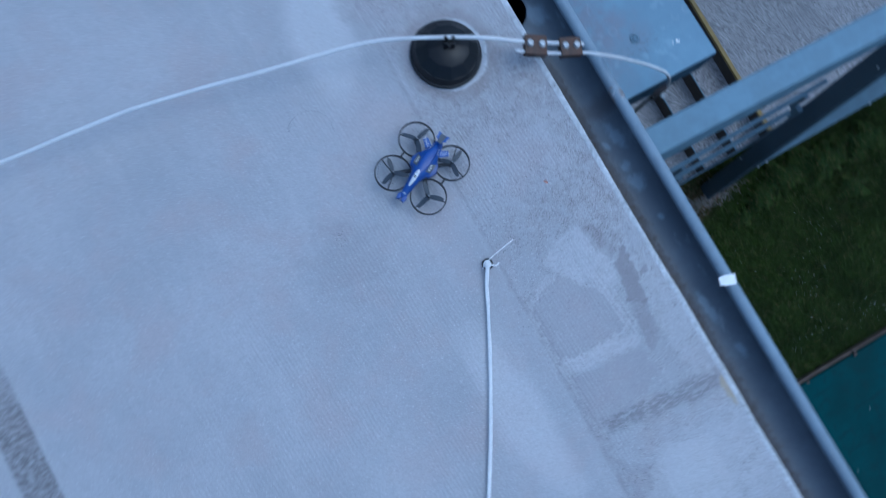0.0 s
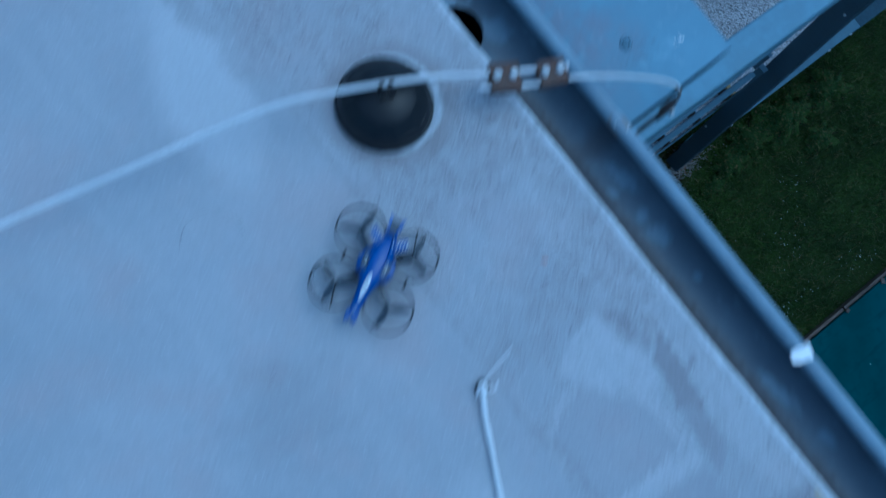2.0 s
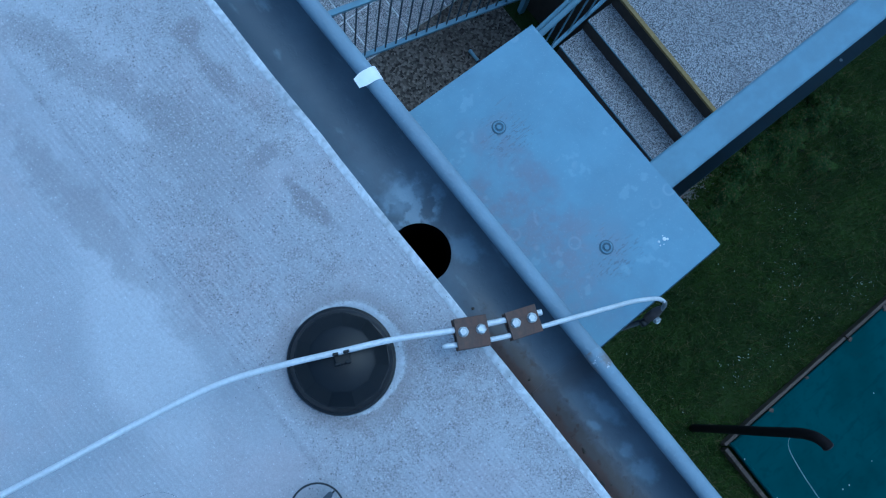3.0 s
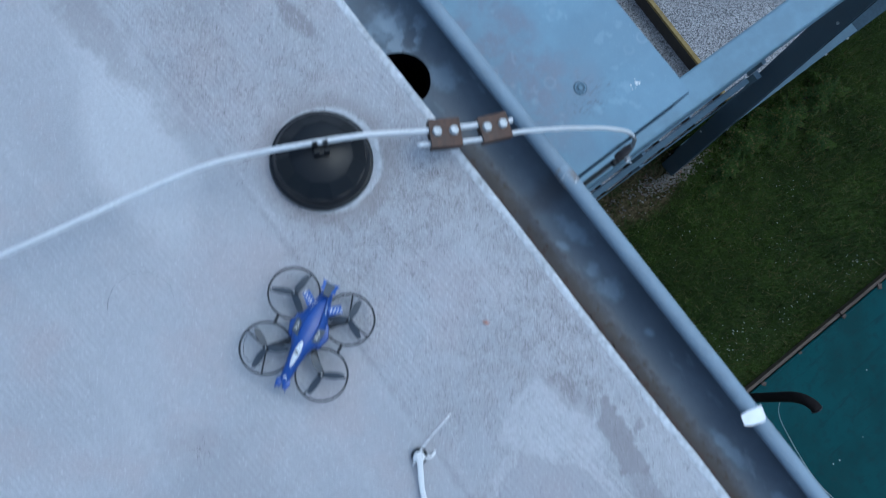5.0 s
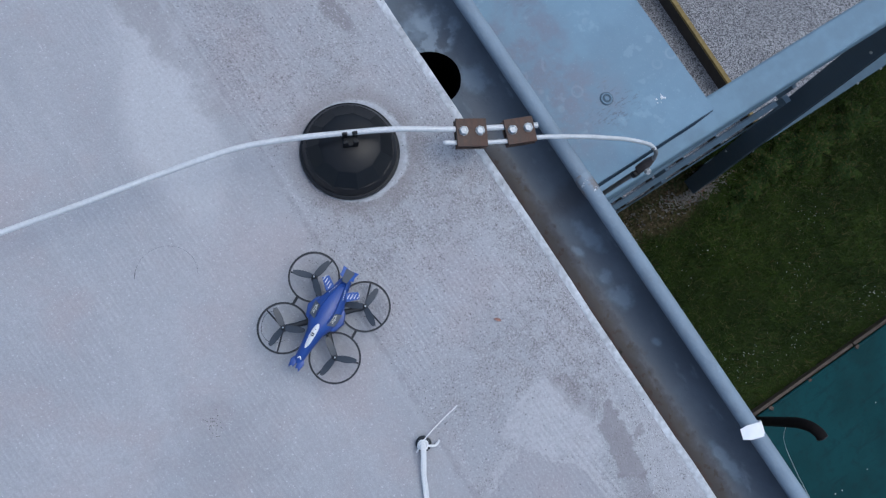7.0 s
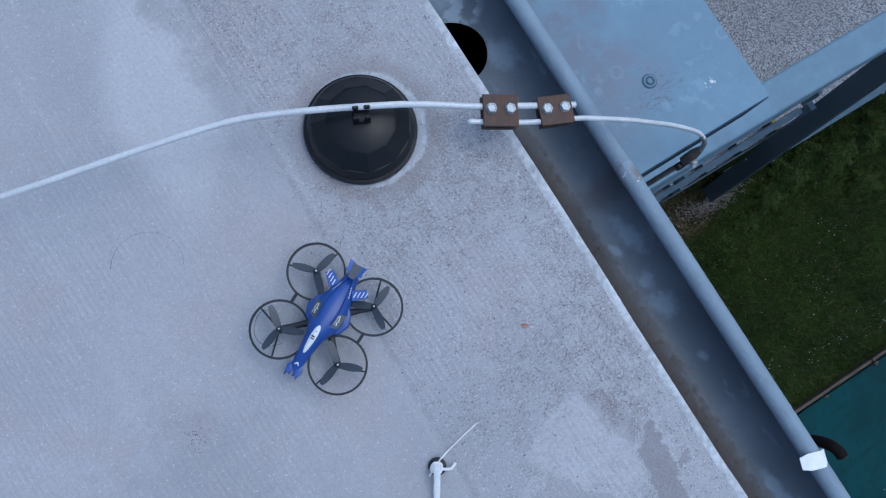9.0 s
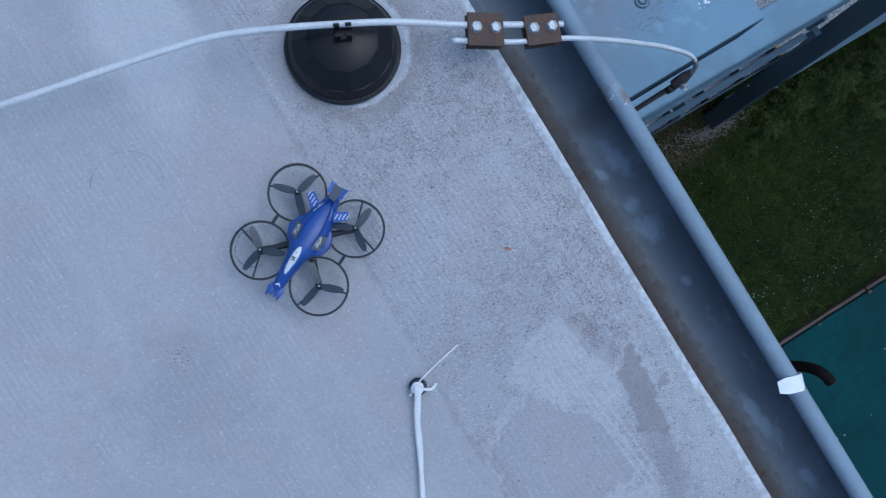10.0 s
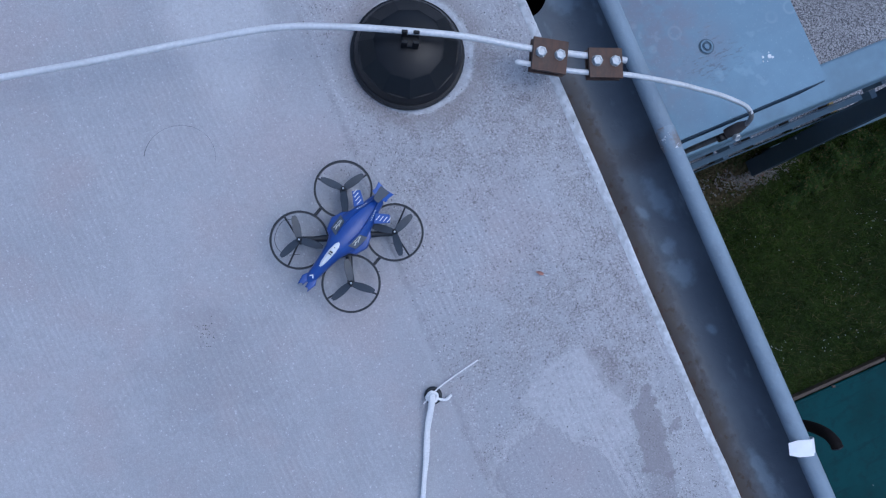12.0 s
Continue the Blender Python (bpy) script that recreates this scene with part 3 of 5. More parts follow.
M = {
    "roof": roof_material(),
    "roof_edge": plain("pale_roof_edge_strip", (0.56, 0.57, 0.585), 0.7, vary=0.35, grain=120, bump=0.3),
    "gutter": gutter_material(),
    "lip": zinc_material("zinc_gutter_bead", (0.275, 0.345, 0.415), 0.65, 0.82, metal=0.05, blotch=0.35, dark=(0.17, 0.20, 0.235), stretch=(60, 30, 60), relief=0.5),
    "clip": plain("bright_metal_clip", (0.92, 0.92, 0.92), 0.5, 0.0, vary=0.05, grain=80),
    "plate": plate_material(),
    "galv": zinc_material("galvanised_steel", (0.210, 0.315, 0.405), 0.72, 0.9, metal=0.05, blotch=0.22, dark=(0.15, 0.21, 0.27), stretch=(16, 14, 16)),
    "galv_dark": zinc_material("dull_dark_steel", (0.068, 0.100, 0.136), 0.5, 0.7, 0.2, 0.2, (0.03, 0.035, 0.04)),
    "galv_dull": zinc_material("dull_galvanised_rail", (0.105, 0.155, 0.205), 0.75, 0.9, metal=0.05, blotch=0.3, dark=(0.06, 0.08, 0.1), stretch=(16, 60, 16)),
    # steel darkened in colour where shade falls: below the plate, past the brace
    "web": plain("shade_toned_steel", (0.058, 0.086, 0.116), 0.9, vary=0.2, grain=40, spec=0.0),
    "solder": solder_material(),
    "wire_end": plain("dark_tarnished_wire", (0.20, 0.20, 0.205), 0.6, 0.1, vary=0.3, grain=200),
    "wire": plain("light_grey_aluminium_wire", (0.66, 0.67, 0.68), 0.5, 0.15, vary=0.12, grain=240),
    "bolt": plain("zinc_plated_bolt", (0.46, 0.49, 0.52), 0.45, 0.3, vary=0.25, grain=300),
    "galv_mid": zinc_material("aged_galvanised_flat_bar", (0.150, 0.222, 0.288), 0.72, 0.9, metal=0.05, blotch=0.3, dark=(0.09, 0.125, 0.16), stretch=(30, 14, 16)),
    "rust": rust_material(),
    "dark_rust": plain("dark_rusty_iron", (0.070, 0.060, 0.058), 0.7, 0.2, vary=0.35, grain=150, bump=0.3),
    "black": plain("black_weathered_plastic", (0.0052, 0.0062, 0.0085), 0.42, vary=0.25, grain=90, bump=0.06, spec=0.34),
    # near black: the shade inside the downpipe put into its colour
    "void": plain("pipe_inner_shade", (0.005, 0.005, 0.006), 0.9, vary=0.2, spec=0.0),
    "blue": plain("glossy_blue_plastic", (0.0205, 0.066, 0.29), 0.38, vary=0.15, grain=70, bump=0.03, coat=0.12),
    "blue_light": plain("satin_light_blue_plastic", (0.026, 0.090, 0.37), 0.45, vary=0.1, grain=70, bump=0.03),
    "charcoal": plain("charcoal_plastic", (0.009, 0.0125, 0.019), 0.45, vary=0.2, grain=120, bump=0.05),
    "prop": plain("dark_grey_propeller_plastic", (0.040, 0.050, 0.066), 0.45, vary=0.15, grain=120, bump=0.04),
    "grey_patch": plain("grey_sticker", (0.060, 0.075, 0.100), 0.5, vary=0.12, grain=120, bump=0.02),
    "white": plain("white_sticker", (0.74, 0.76, 0.77), 0.4, vary=0.06, grain=120, bump=0.02),
    "khaki": plain("sand_coloured_print", (0.60, 0.60, 0.54), 0.5, vary=0.1, grain=120, bump=0.02),
    "rope": plain("white_cotton_cord", (0.76, 0.76, 0.76), 0.9, vary=0.08, grain=500, bump=0.05),
    "facade": plain("pale_render", (0.42, 0.41, 0.39), 0.9, vary=0.08, grain=40, bump=0.3),
    "aggregate": speckled("exposed_aggregate_concrete", (0.225, 0.226, 0.238), (0.045, 0.044, 0.048), (0.53, 0.525, 0.54), 150, 0.85),
    "pebbles": speckled("dark_pebble_bed", (0.050, 0.043, 0.037), (0.014, 0.012, 0.011), (0.19, 0.165, 0.14), 52, 0.8),
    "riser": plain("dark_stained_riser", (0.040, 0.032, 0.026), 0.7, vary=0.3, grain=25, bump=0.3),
    "yellow": plain("worn_yellow_nosing_paint", (0.25, 0.18, 0.06), 0.7, vary=0.3, grain=45, bump=0.3),
    "soil": ground_material(),
    "grass": blade_material("grass_blades", (0.008, 0.019, 0.002), (0.056, 0.094, 0.010), (0.13, 0.11, 0.045), 0.10),
    "leaf": blade_material("shrub_leaves", (0.018, 0.045, 0.008), (0.074, 0.118, 0.020), (0.14, 0.11, 0.04), 0.12),
    "daisy": plain("daisy_petals", (0.80, 0.80, 0.76), 0.7, vary=0.05),
    "tarp": tarp_material(),
    "timber": timber_material("weathered_timber_edging", (0.050, 0.038, 0.030), (0.125, 0.098, 0.080)),
    "stone": blade_material("pale_gravel_stones", (0.04, 0.036, 0.033), (0.36, 0.34, 0.32), (0.20, 0.12, 0.09), 0.12),
    "post": plain("dark_brown_pipe", (0.010, 0.0085, 0.009), 0.8, vary=0.3, grain=20, bump=0.15, spec=0.15),
    "dry_leaf": plain("dry_red_brown_leaf", (0.40, 0.20, 0.15), 0.7, vary=0.45, grain=300, bump=0.4),
    "moss": plain("dark_crumbs", (0.055, 0.048, 0.040), 0.9, vary=0.4, grain=200, bump=0.5),
}


# ---- mesh helpers ----
def finish(bm, name, material, smooth=False):
    me = bpy.data.meshes.new(name)
    bmesh.ops.recalc_face_normals(bm, faces=bm.faces)
    loose = sum(not e.is_manifold for e in bm.edges)
    if loose * 50 < len(bm.edges) and bm.calc_volume(signed=True) < 0:
        bmesh.ops.reverse_faces(bm, faces=bm.faces[:])
    if smooth:
        for f in bm.faces:
            f.smooth = True
    bm.to_mesh(me)
    bm.free()
    me.materials.append(M[material])
    if smooth:
        me.set_sharp_from_angle(angle=radians(38))
    return me


def part(name, bm, material, parent=None, label="", smooth=False):
    ob = new(name, finish(bm, name, material, smooth))
    ob.parent = parent
    return tagged(ob, label)


def thing(name, label, category, m=None, group="", kind=""):
    ob = new(name)
    ob.empty_display_size = 0.05
    if m is not None:
        ob.matrix_world = m
    return tagged(ob, label, category, group, kind)


def block(x0, x1, y0, y1, z0, z1, bevel=0.0, seg=2, bm=None):
    own = bmesh.new()
    bmesh.ops.create_cube(own, size=1)
    for v in own.verts:
        v.co = ((x0 + x1) / 2 + v.co.x * (x1 - x0), (y0 + y1) / 2 + v.co.y * (y1 - y0), (z0 + z1) / 2 + v.co.z * (z1 - z0))
    if bevel:
        bmesh.ops.bevel(own, geom=own.edges[:], offset=bevel, segments=seg, affect="EDGES", profile=0.5)
    return join(bm, own)


def join(bm, own, m=None):
    """Adds own to bm (or returns own), moved by m."""
    if m is not None:
        own.transform(m)
    if bm is None:
        return own
    me = bpy.data.meshes.new("tmp")
    own.to_mesh(me)
    own.free()
    bm.from_mesh(me)
    bpy.data.meshes.remove(me)
    return bm


def tube(points, r, sides=12, taper=None, bm=None, closed=False):
    """A round bar through points; taper: radius factor by place along it."""
    own = bmesh.new()
    pts = [Vector(p) for p in points]
    n = len(pts)
    rings, up = [], None
    for i, p in enumerate(pts):
        a, b = (pts[i - 1] if i or closed else p), (pts[(i + 1) % n] if i < n - 1 or closed else p)
        d = (b - a).normalized()
        if up is None:
            up = d.orthogonal().normalized()
        up = (up - d * up.dot(d)).normalized()
        side = d.cross(up)
        k = r * (taper(i / (n - 1)) if taper else 1)
        rings.append([own.verts.new(p + (up * math.cos(2 * math.pi * j / sides) + side * math.sin(2 * math.pi * j / sides)) * k) for j in range(sides)])
    for i in range(n if closed else n - 1):
        for j in range(sides):
            own.faces.new((rings[i][j], rings[i][(j + 1) % sides], rings[(i + 1) % n][(j + 1) % sides], rings[(i + 1) % n][j]))
    if not closed:
        own.faces.new(rings[0][::-1])
        own.faces.new(rings[-1])
    return join(bm, own)


def spline(points, per=8):
    """Points of a Catmull-Rom curve through the given ones."""
    p = [Vector(q) for q in points]
    p = [2 * p[0] - p[1]] + p + [2 * p[-1] - p[-2]]
    out = []
    for i in range(1, len(p) - 2):
        for s in range(per):
            t = s / per
            a, b, c, d = p[i - 1:i + 3]
            out.append(0.5 * ((2 * b) + (c - a) * t + (2 * a - 5 * b + 4 * c - d) * t * t + (3 * b - a - 3 * c + d) * t ** 3))
    return out + [p[-2]]


def lathe(profile, sides=32, bm=None, angle0=0.0):
    """Turns (r, z) pairs round the z axis."""
    own = bmesh.new()
    rings = []
    for r, z in profile:
        if r < 1e-6:
            rings.append([own.verts.new((0, 0, z))])
        else:
            rings.append([own.verts.new((r * math.cos(angle0 + 2 * math.pi * j / sides), r * math.sin(angle0 + 2 * math.pi * j / sides), z)) for j in range(sides)])
    for a, b in zip(rings, rings[1:]):
        for j in range(sides):
            q = [a[j % len(a)], a[(j + 1) % len(a)], b[(j + 1) % len(b)], b[j % len(b)]]
            q = list(dict.fromkeys(q))
            if len(q) > 2:
                own.faces.new(q)
    return join(bm, own)


def prism(outline, z0, z1, bevel=0.0, bm=None):
    """An outline on the xy plane, raised from z0 to z1."""
    own = bmesh.new()
    low = [own.verts.new((x, y, z0)) for x, y in outline]
    top = [own.verts.new((x, y, z1)) for x, y in outline]
    n = len(outline)
    own.faces.new(low[::-1])
    own.faces.new(top)
    for i in range(n):
        own.faces.new((low[i], low[(i + 1) % n], top[(i + 1) % n], top[i]))
    if bevel:
        bmesh.ops.bevel(own, geom=[e for e in own.edges if e.verts[0].co.z == e.verts[1].co.z], offset=bevel, segments=2, affect="EDGES", profile=0.5)
    return join(bm, own)


def hex_bolt(r=0.0075, h=0.005):
    bm = lathe([(0, 0), (r * 1.04, 0), (r * 1.04, 0.0008), (r * 0.98, 0.0008)], 20)
    return lathe([(r, 0.0007), (r, h * 0.86), (r * 0.88, h), (r * 0.72, h), (r * 0.60, h * 0.84), (0, h * 0.84)], 6, bm)


# ---- the building ----
GROUND = -5.9
EAVES_N, EAVES_S, DEEP = 5.0, -4.5, -5.5
SKEW = 0.0135                        # the eaves run slightly askew to the steelwork: x shifts by -SKEW per metre of y
ALONG = pose(0.003, 0, 0, 0, 0, math.degrees(SKEW))

roof = thing("roof", "flat roof covered in weathered grey membrane", "roof", kind="structure")


def sheet(x0, x1, y0, y1, z0, z1, nx, ny, wave, lap=False):
    """A slab whose top is a gently uneven grid."""
    bm = bmesh.new()
    top = [[bm.verts.new((x0 + (x1 - x0) * i / nx, y0 + (y1 - y0) * j / ny, 0)) for j in range(ny + 1)] for i in range(nx + 1)]
    for row in top:
        for v in row:
            w = wave * (noise.noise((v.co.x * 3, v.co.y * 3, 1.7)) + 0.4 * noise.noise((v.co.x * 11, v.co.y * 11, 4.1)))
            v.co.z = z1 + w - wave
    if lap:
        for v in top[0]:
            v.co.z = -0.0014
        for v in top[1]:
            v.co.x = x0 + 0.012
            v.co.z -= 0.0002
        for row in top:
            for v in row:
                v.co.x -= SKEW * v.co.y * (v.co.x - x0) / (x1 - x0)
    for i in range(nx):
        for j in range(ny):
            bm.faces.new((top[i][j], top[i + 1][j], top[i + 1][j + 1], top[i][j + 1]))
    edge = [top[i][0] for i in range(nx + 1)] + [top[nx][j] for j in range(1, ny + 1)] + [top[i][ny] for i in range(nx - 1, -1, -1)] + [top[0][j] for j in range(ny - 1, 0, -1)]
    low = [bm.verts.new((v.co.x, v.co.y, z0)) for v in edge]
    n = len(edge)
    for i in range(n):
        bm.faces.new((edge[i], low[i], low[(i + 1) % n], edge[(i + 1) % n]))
    bm.faces.new(low)
    return bm


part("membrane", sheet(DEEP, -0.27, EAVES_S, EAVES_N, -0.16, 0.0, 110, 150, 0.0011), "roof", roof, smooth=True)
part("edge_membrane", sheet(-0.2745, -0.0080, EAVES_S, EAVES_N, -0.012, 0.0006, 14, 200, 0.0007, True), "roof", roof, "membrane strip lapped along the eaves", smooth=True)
board = block(-0.27, -0.030, EAVES_S, EAVES_N, -0.16, -0.0125)
for v in board.verts:
    if v.co.x > -0.1:
        v.co.x -= SKEW * v.co.y
part("eaves_board", board, "facade", roof, "pale eaves board")
edge = bmesh.new()
prof = [(-0.0098, -0.0010), (-0.0072, 0.0010), (0.0008, 0.0018), (0.0022, 0.0008), (0.0024, -0.016), (0.0008, -0.016), (0.0006, -0.004), (-0.0078, -0.004)]
ny = 240
rows_ = []
for j in range(ny + 1):
    y = EAVES_S + (EAVES_N - EAVES_S) * j / ny
    w = 0.0012 * noise.noise((0.3, y * 9, 0.5)) + 0.0006 * noise.noise((2.3, y * 31, 0.5))
    rows_.append([edge.verts.new((x + w - SKEW * y, y, z + w * 0.3)) for x, z in prof])
for a, b in zip(rows_, rows_[1:]):
    for i in range(len(prof)):
        edge.faces.new((a[i], a[(i + 1) % len(prof)], b[(i + 1) % len(prof)], b[i]))
part("drip_edge", edge, "roof_edge", roof, "pale metal drip edge", smooth=True)

wall = tagged(new("wall_east", finish(block(-0.50, -0.20, EAVES_S + 0.1, EAVES_N - 0.1, GROUND - 0.3, -0.16), "wall_east", "facade")), "pale rendered wall below the eaves", "wall", kind="structure")
for nm, lab, b in (("wall_west", "pale rendered rear wall", (DEEP + 0.1, DEEP + 0.4, EAVES_S + 0.1, EAVES_N - 0.1)),
                   ("wall_north", "pale rendered end wall", (DEEP + 0.4, -0.5, EAVES_N - 0.4, EAVES_N - 0.1)),
                   ("wall_south", "pale rendered end wall", (DEEP + 0.4, -0.5, EAVES_S + 0.1, EAVES_S + 0.4))):
    tagged(new(nm, finish(block(*b, GROUND - 0.3, -0.16), nm, "facade")), lab, "wall", kind="structure")


# ---- gutter ----
GX, GZ, GR = 0.0515, -0.036, 0.0625   # centre line and radius of the trough
HOLE = (0.021, 0.368, 0.045)        # outlet
gutter = thing("rain_gutter", "weathered half-round zinc rain gutter with brown silt", "gutter", ALONG)


def trough(stations, r=GR, cut=None):
    bm = bmesh.new()
    n = 44
    grid = []
    for y in stations:
        row = []
        for i in range(n + 1):
            a = math.pi * (1.0 + i / n)
            row.append(bm.verts.new((GX + r * math.cos(a), y, GZ + r * 0.92 * math.sin(a))))
        grid.append(row)
    for a, b in zip(grid, grid[1:]):
        for i in range(n):
            bm.faces.new((a[i], a[i + 1], b[i + 1], b[i]))
    if cut:
        cx, cy, cr = cut
        inside = [f for f in bm.faces if math.hypot(f.calc_center_median().x - cx, f.calc_center_median().y - cy) < cr]
        bmesh.ops.delete(bm, geom=inside, context="FACES")
        for v in bm.verts:
            d = math.hypot(v.co.x - cx, v.co.y - cy)
            if v.is_boundary and abs(d - cr) < 0.006:
                v.co.x, v.co.y = cx + (v.co.x - cx) * cr / d, cy + (v.co.y - cy) * cr / d
                u = max(-1, min(1, (v.co.x - GX) / r))
                v.co.z = GZ - r * 0.92 * math.sqrt(1 - u * u)
    bm.normal_update()
    bmesh.ops.solidify(bm, geom=bm.faces[:], thickness=0.0011)
    return bm


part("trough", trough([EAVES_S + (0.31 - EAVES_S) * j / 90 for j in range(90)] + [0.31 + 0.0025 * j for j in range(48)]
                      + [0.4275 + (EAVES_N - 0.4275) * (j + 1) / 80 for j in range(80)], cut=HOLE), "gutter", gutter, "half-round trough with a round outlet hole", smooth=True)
part("joint_sleeve", trough([0.070 + 0.006 * j for j in range(8)], GR - 0.0012), "gutter", gutter, "dark soldered joint", smooth=True)
# downpipe wall, coloured black for the shade down the hole
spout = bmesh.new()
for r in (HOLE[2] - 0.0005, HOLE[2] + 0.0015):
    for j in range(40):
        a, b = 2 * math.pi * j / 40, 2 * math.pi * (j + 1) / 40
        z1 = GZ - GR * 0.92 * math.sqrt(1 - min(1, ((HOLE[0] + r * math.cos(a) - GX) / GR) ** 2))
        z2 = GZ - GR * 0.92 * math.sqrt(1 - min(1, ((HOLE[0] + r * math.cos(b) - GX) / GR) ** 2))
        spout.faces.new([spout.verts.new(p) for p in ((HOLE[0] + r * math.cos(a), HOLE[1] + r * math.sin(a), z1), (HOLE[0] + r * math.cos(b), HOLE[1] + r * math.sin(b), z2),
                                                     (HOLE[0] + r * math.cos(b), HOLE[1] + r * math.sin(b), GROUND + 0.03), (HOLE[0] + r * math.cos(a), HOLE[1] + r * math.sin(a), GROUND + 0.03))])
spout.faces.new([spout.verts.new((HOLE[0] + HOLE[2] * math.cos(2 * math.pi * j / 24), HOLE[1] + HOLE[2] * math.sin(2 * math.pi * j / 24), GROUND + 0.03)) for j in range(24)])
part("downpipe_spout", spout, "void", gutter, "downpipe mouth with its inner shade painted black")
for y0, y1 in ((EAVES_S, 0.094), (0.096, EAVES_N)):
    bead = tube([(GX + GR - 0.0022, y0 + (y1 - y0) * j / 60, GZ + 0.003 + 0.0008 * noise.noise((1, (y0 + (y1 - y0) * j / 60) * 4, 3))) for j in range(61)], 0.0122, 20)
    part("bead", bead, "lip", gutter, "rolled pale zinc front bead", smooth=True)
part("bead_joint", tube([(GX + GR - 0.0022, 0.080 + 0.004 * j, GZ + 0.003) for j in range(9)], 0.0132, 20, lambda s: 1 - 0.05 * abs(2 * s - 1) ** 3), "solder", gutter, "soldered bead joint", smooth=True)

rng = random.Random(5)
for y in (-2.26, -1.30, -0.334, 0.604, 1.57, 2.5):
    strap = thing("gutter_clip", "bright metal clip folded over the gutter bead", "gutter clip", ALONG @ pose(GX + GR - 0.0022, y, GZ + 0.003), "clips along the gutter")
    skewed = pose(0, 0, 0, 0, 0, -19 if y < 0 else -6)
    hook = bmesh.new()
    arc = [(-0.024, 0.0118), (-0.013, 0.0144)] + [(0.0148 * math.cos(a), 0.0148 * math.sin(a)) for a in (1.75, 1.45, 1.1, 0.6, 0.1, -0.4, -0.9)]
    ring_a = [hook.verts.new((x, -0.0105, z)) for x, z in arc]
    ring_b = [hook.verts.new((x, 0.0105, z)) for x, z in arc]
    for i in range(len(arc) - 1):
        hook.faces.new((ring_a[i], ring_a[i + 1], ring_b[i + 1], ring_b[i]))
    hook.normal_update()
    bmesh.ops.solidify(hook, geom=hook.faces[:], thickness=0.0014)
    for v in hook.verts:
        if v.co.x < -0.015:
            v.co.y *= 0.72   # rounded tongue
    hook.transform(skewed)
    part("tab", hook, "clip", strap, smooth=True)
    bar = [(0.0022 - GR + (GR + 0.003) * math.cos(a), (GR + 0.003) * 0.92 * math.sin(a) - 0.003) for a in [math.pi + math.pi * i / 16 for i in range(17)]]
    band = bmesh.new()
    ra = [band.verts.new((x, -0.011, z)) for x, z in bar]
    rb = [band.verts.new((x, 0.011, z)) for x, z in bar]
    for i in range(16):
        band.faces.new((ra[i], ra[i + 1], rb[i + 1], rb[i]))
    band.normal_update()
    bmesh.ops.solidify(band, geom=band.faces[:], thickness=0.003)
    part("bracket_band", band, "galv", strap, "galvanised band under the trough", smooth=True)

# crumbs of silt lying in the trough
silt = bmesh.new()
for i in range(260):
    y = rng.uniform(-0.75, 0.28)
    a = math.pi * (1.0 + rng.uniform(0.06, 0.38))
    r = rng.uniform(0.0008, 0.0032) * (1.7 if -0.42 < y < -0.1 and rng.random() < 0.25 else 1)
    c = bmesh.new()
    bmesh.ops.create_icosphere(c, subdivisions=1, radius=r)
    for v in c.verts:
        v.co *= rng.uniform(0.7, 1.25)
    join(silt, c, pose(GX + (GR - 0.002) * math.cos(a), y, GZ + (GR - 0.002) * 0.92 * math.sin(a)) @ Matrix.Diagonal((1, rng.uniform(0.8, 2.2), 0.6, 1)))
silt.transform(ALONG)
tagged(new("gutter_silt", finish(silt, "gutter_silt", "moss")), "brown crumbs of silt lying in the gutter", "silt", kind="stuff")


# ---- bracket plate under the gutter ----
bracket = thing("steel_bracket", "galvanised steel plate bracket fixed below the gutter", "bracket", pose(0, 0, 0))
PZ = -0.136
part("top_plate", prism([(0.078, 0.0935), (0.412, 0.0985), (0.399, 0.557), (0.078, 0.557)], PZ - 0.008, PZ), "plate", bracket)
# webs below the plate carry its shade in their dark colour
for y, y2 in ((0.0886, 0.0990), (0.545, 0.545)):
    web = bmesh.new()
    for dy in (0, 0.008):
        web.faces.new([web.verts.new(p) for p in ((-0.195, y + dy, PZ - 0.0085), (0.404, y2 + dy, PZ - 0.0085), (0.404, y2 + dy, PZ - 0.080), (-0.195, y + dy, PZ - 0.115))])
    vs = web.verts[:]
    for i in range(4):
        web.faces.new((vs[i], vs[(i + 1) % 4], vs[4 + (i + 1) % 4], vs[4 + i]))
    part("side_web", web, "web", bracket, "tapered web coloured dark as shade")
# added strip that draws the dark shade line along the plate's edge
part("edge_shade_strip", prism([(0.080, 0.0914), (0.410, 0.0964), (0.410, 0.0980), (0.080, 0.0930)], PZ - 0.085, PZ - 0.0025), "web", bracket, "added strip coloured as the shade under the plate edge")
for x, y in ((0.262, 0.206), (0.247, 0.455)):
    cap = lathe([(0, 0.0030), (0.0042, 0.0030), (0.0048, 0.0006), (0.0048, 0.0003), (0, 0.0003)], 28)
    cap.transform(pose(x, y, PZ) @ Matrix.Scale(0.88, 4))
    groove = lathe([(0, 0.0005), (0.0128, 0.0005), (0.0134, 0.0002), (0, 0.0002)], 28)
    groove.transform(pose(x, y, PZ) @ Matrix.Scale(0.88, 4))
    part("groove", groove, "galv_dull", bracket, "dark groove round the bolt", smooth=True)
    rim = lathe([(0.0080, 0.0003), (0.0082, 0.0024), (0.0106, 0.0024), (0.0112, 0.0003), (0.0080, 0.0003)], 28)
    rim.transform(pose(x, y, PZ) @ Matrix.Scale(0.88, 4))
    part("rim", rim, "galv", bracket, "raised ring round the bolt", smooth=True)
    part("countersunk_bolt", cap, "galv", bracket, "flush round bolt head", smooth=True)
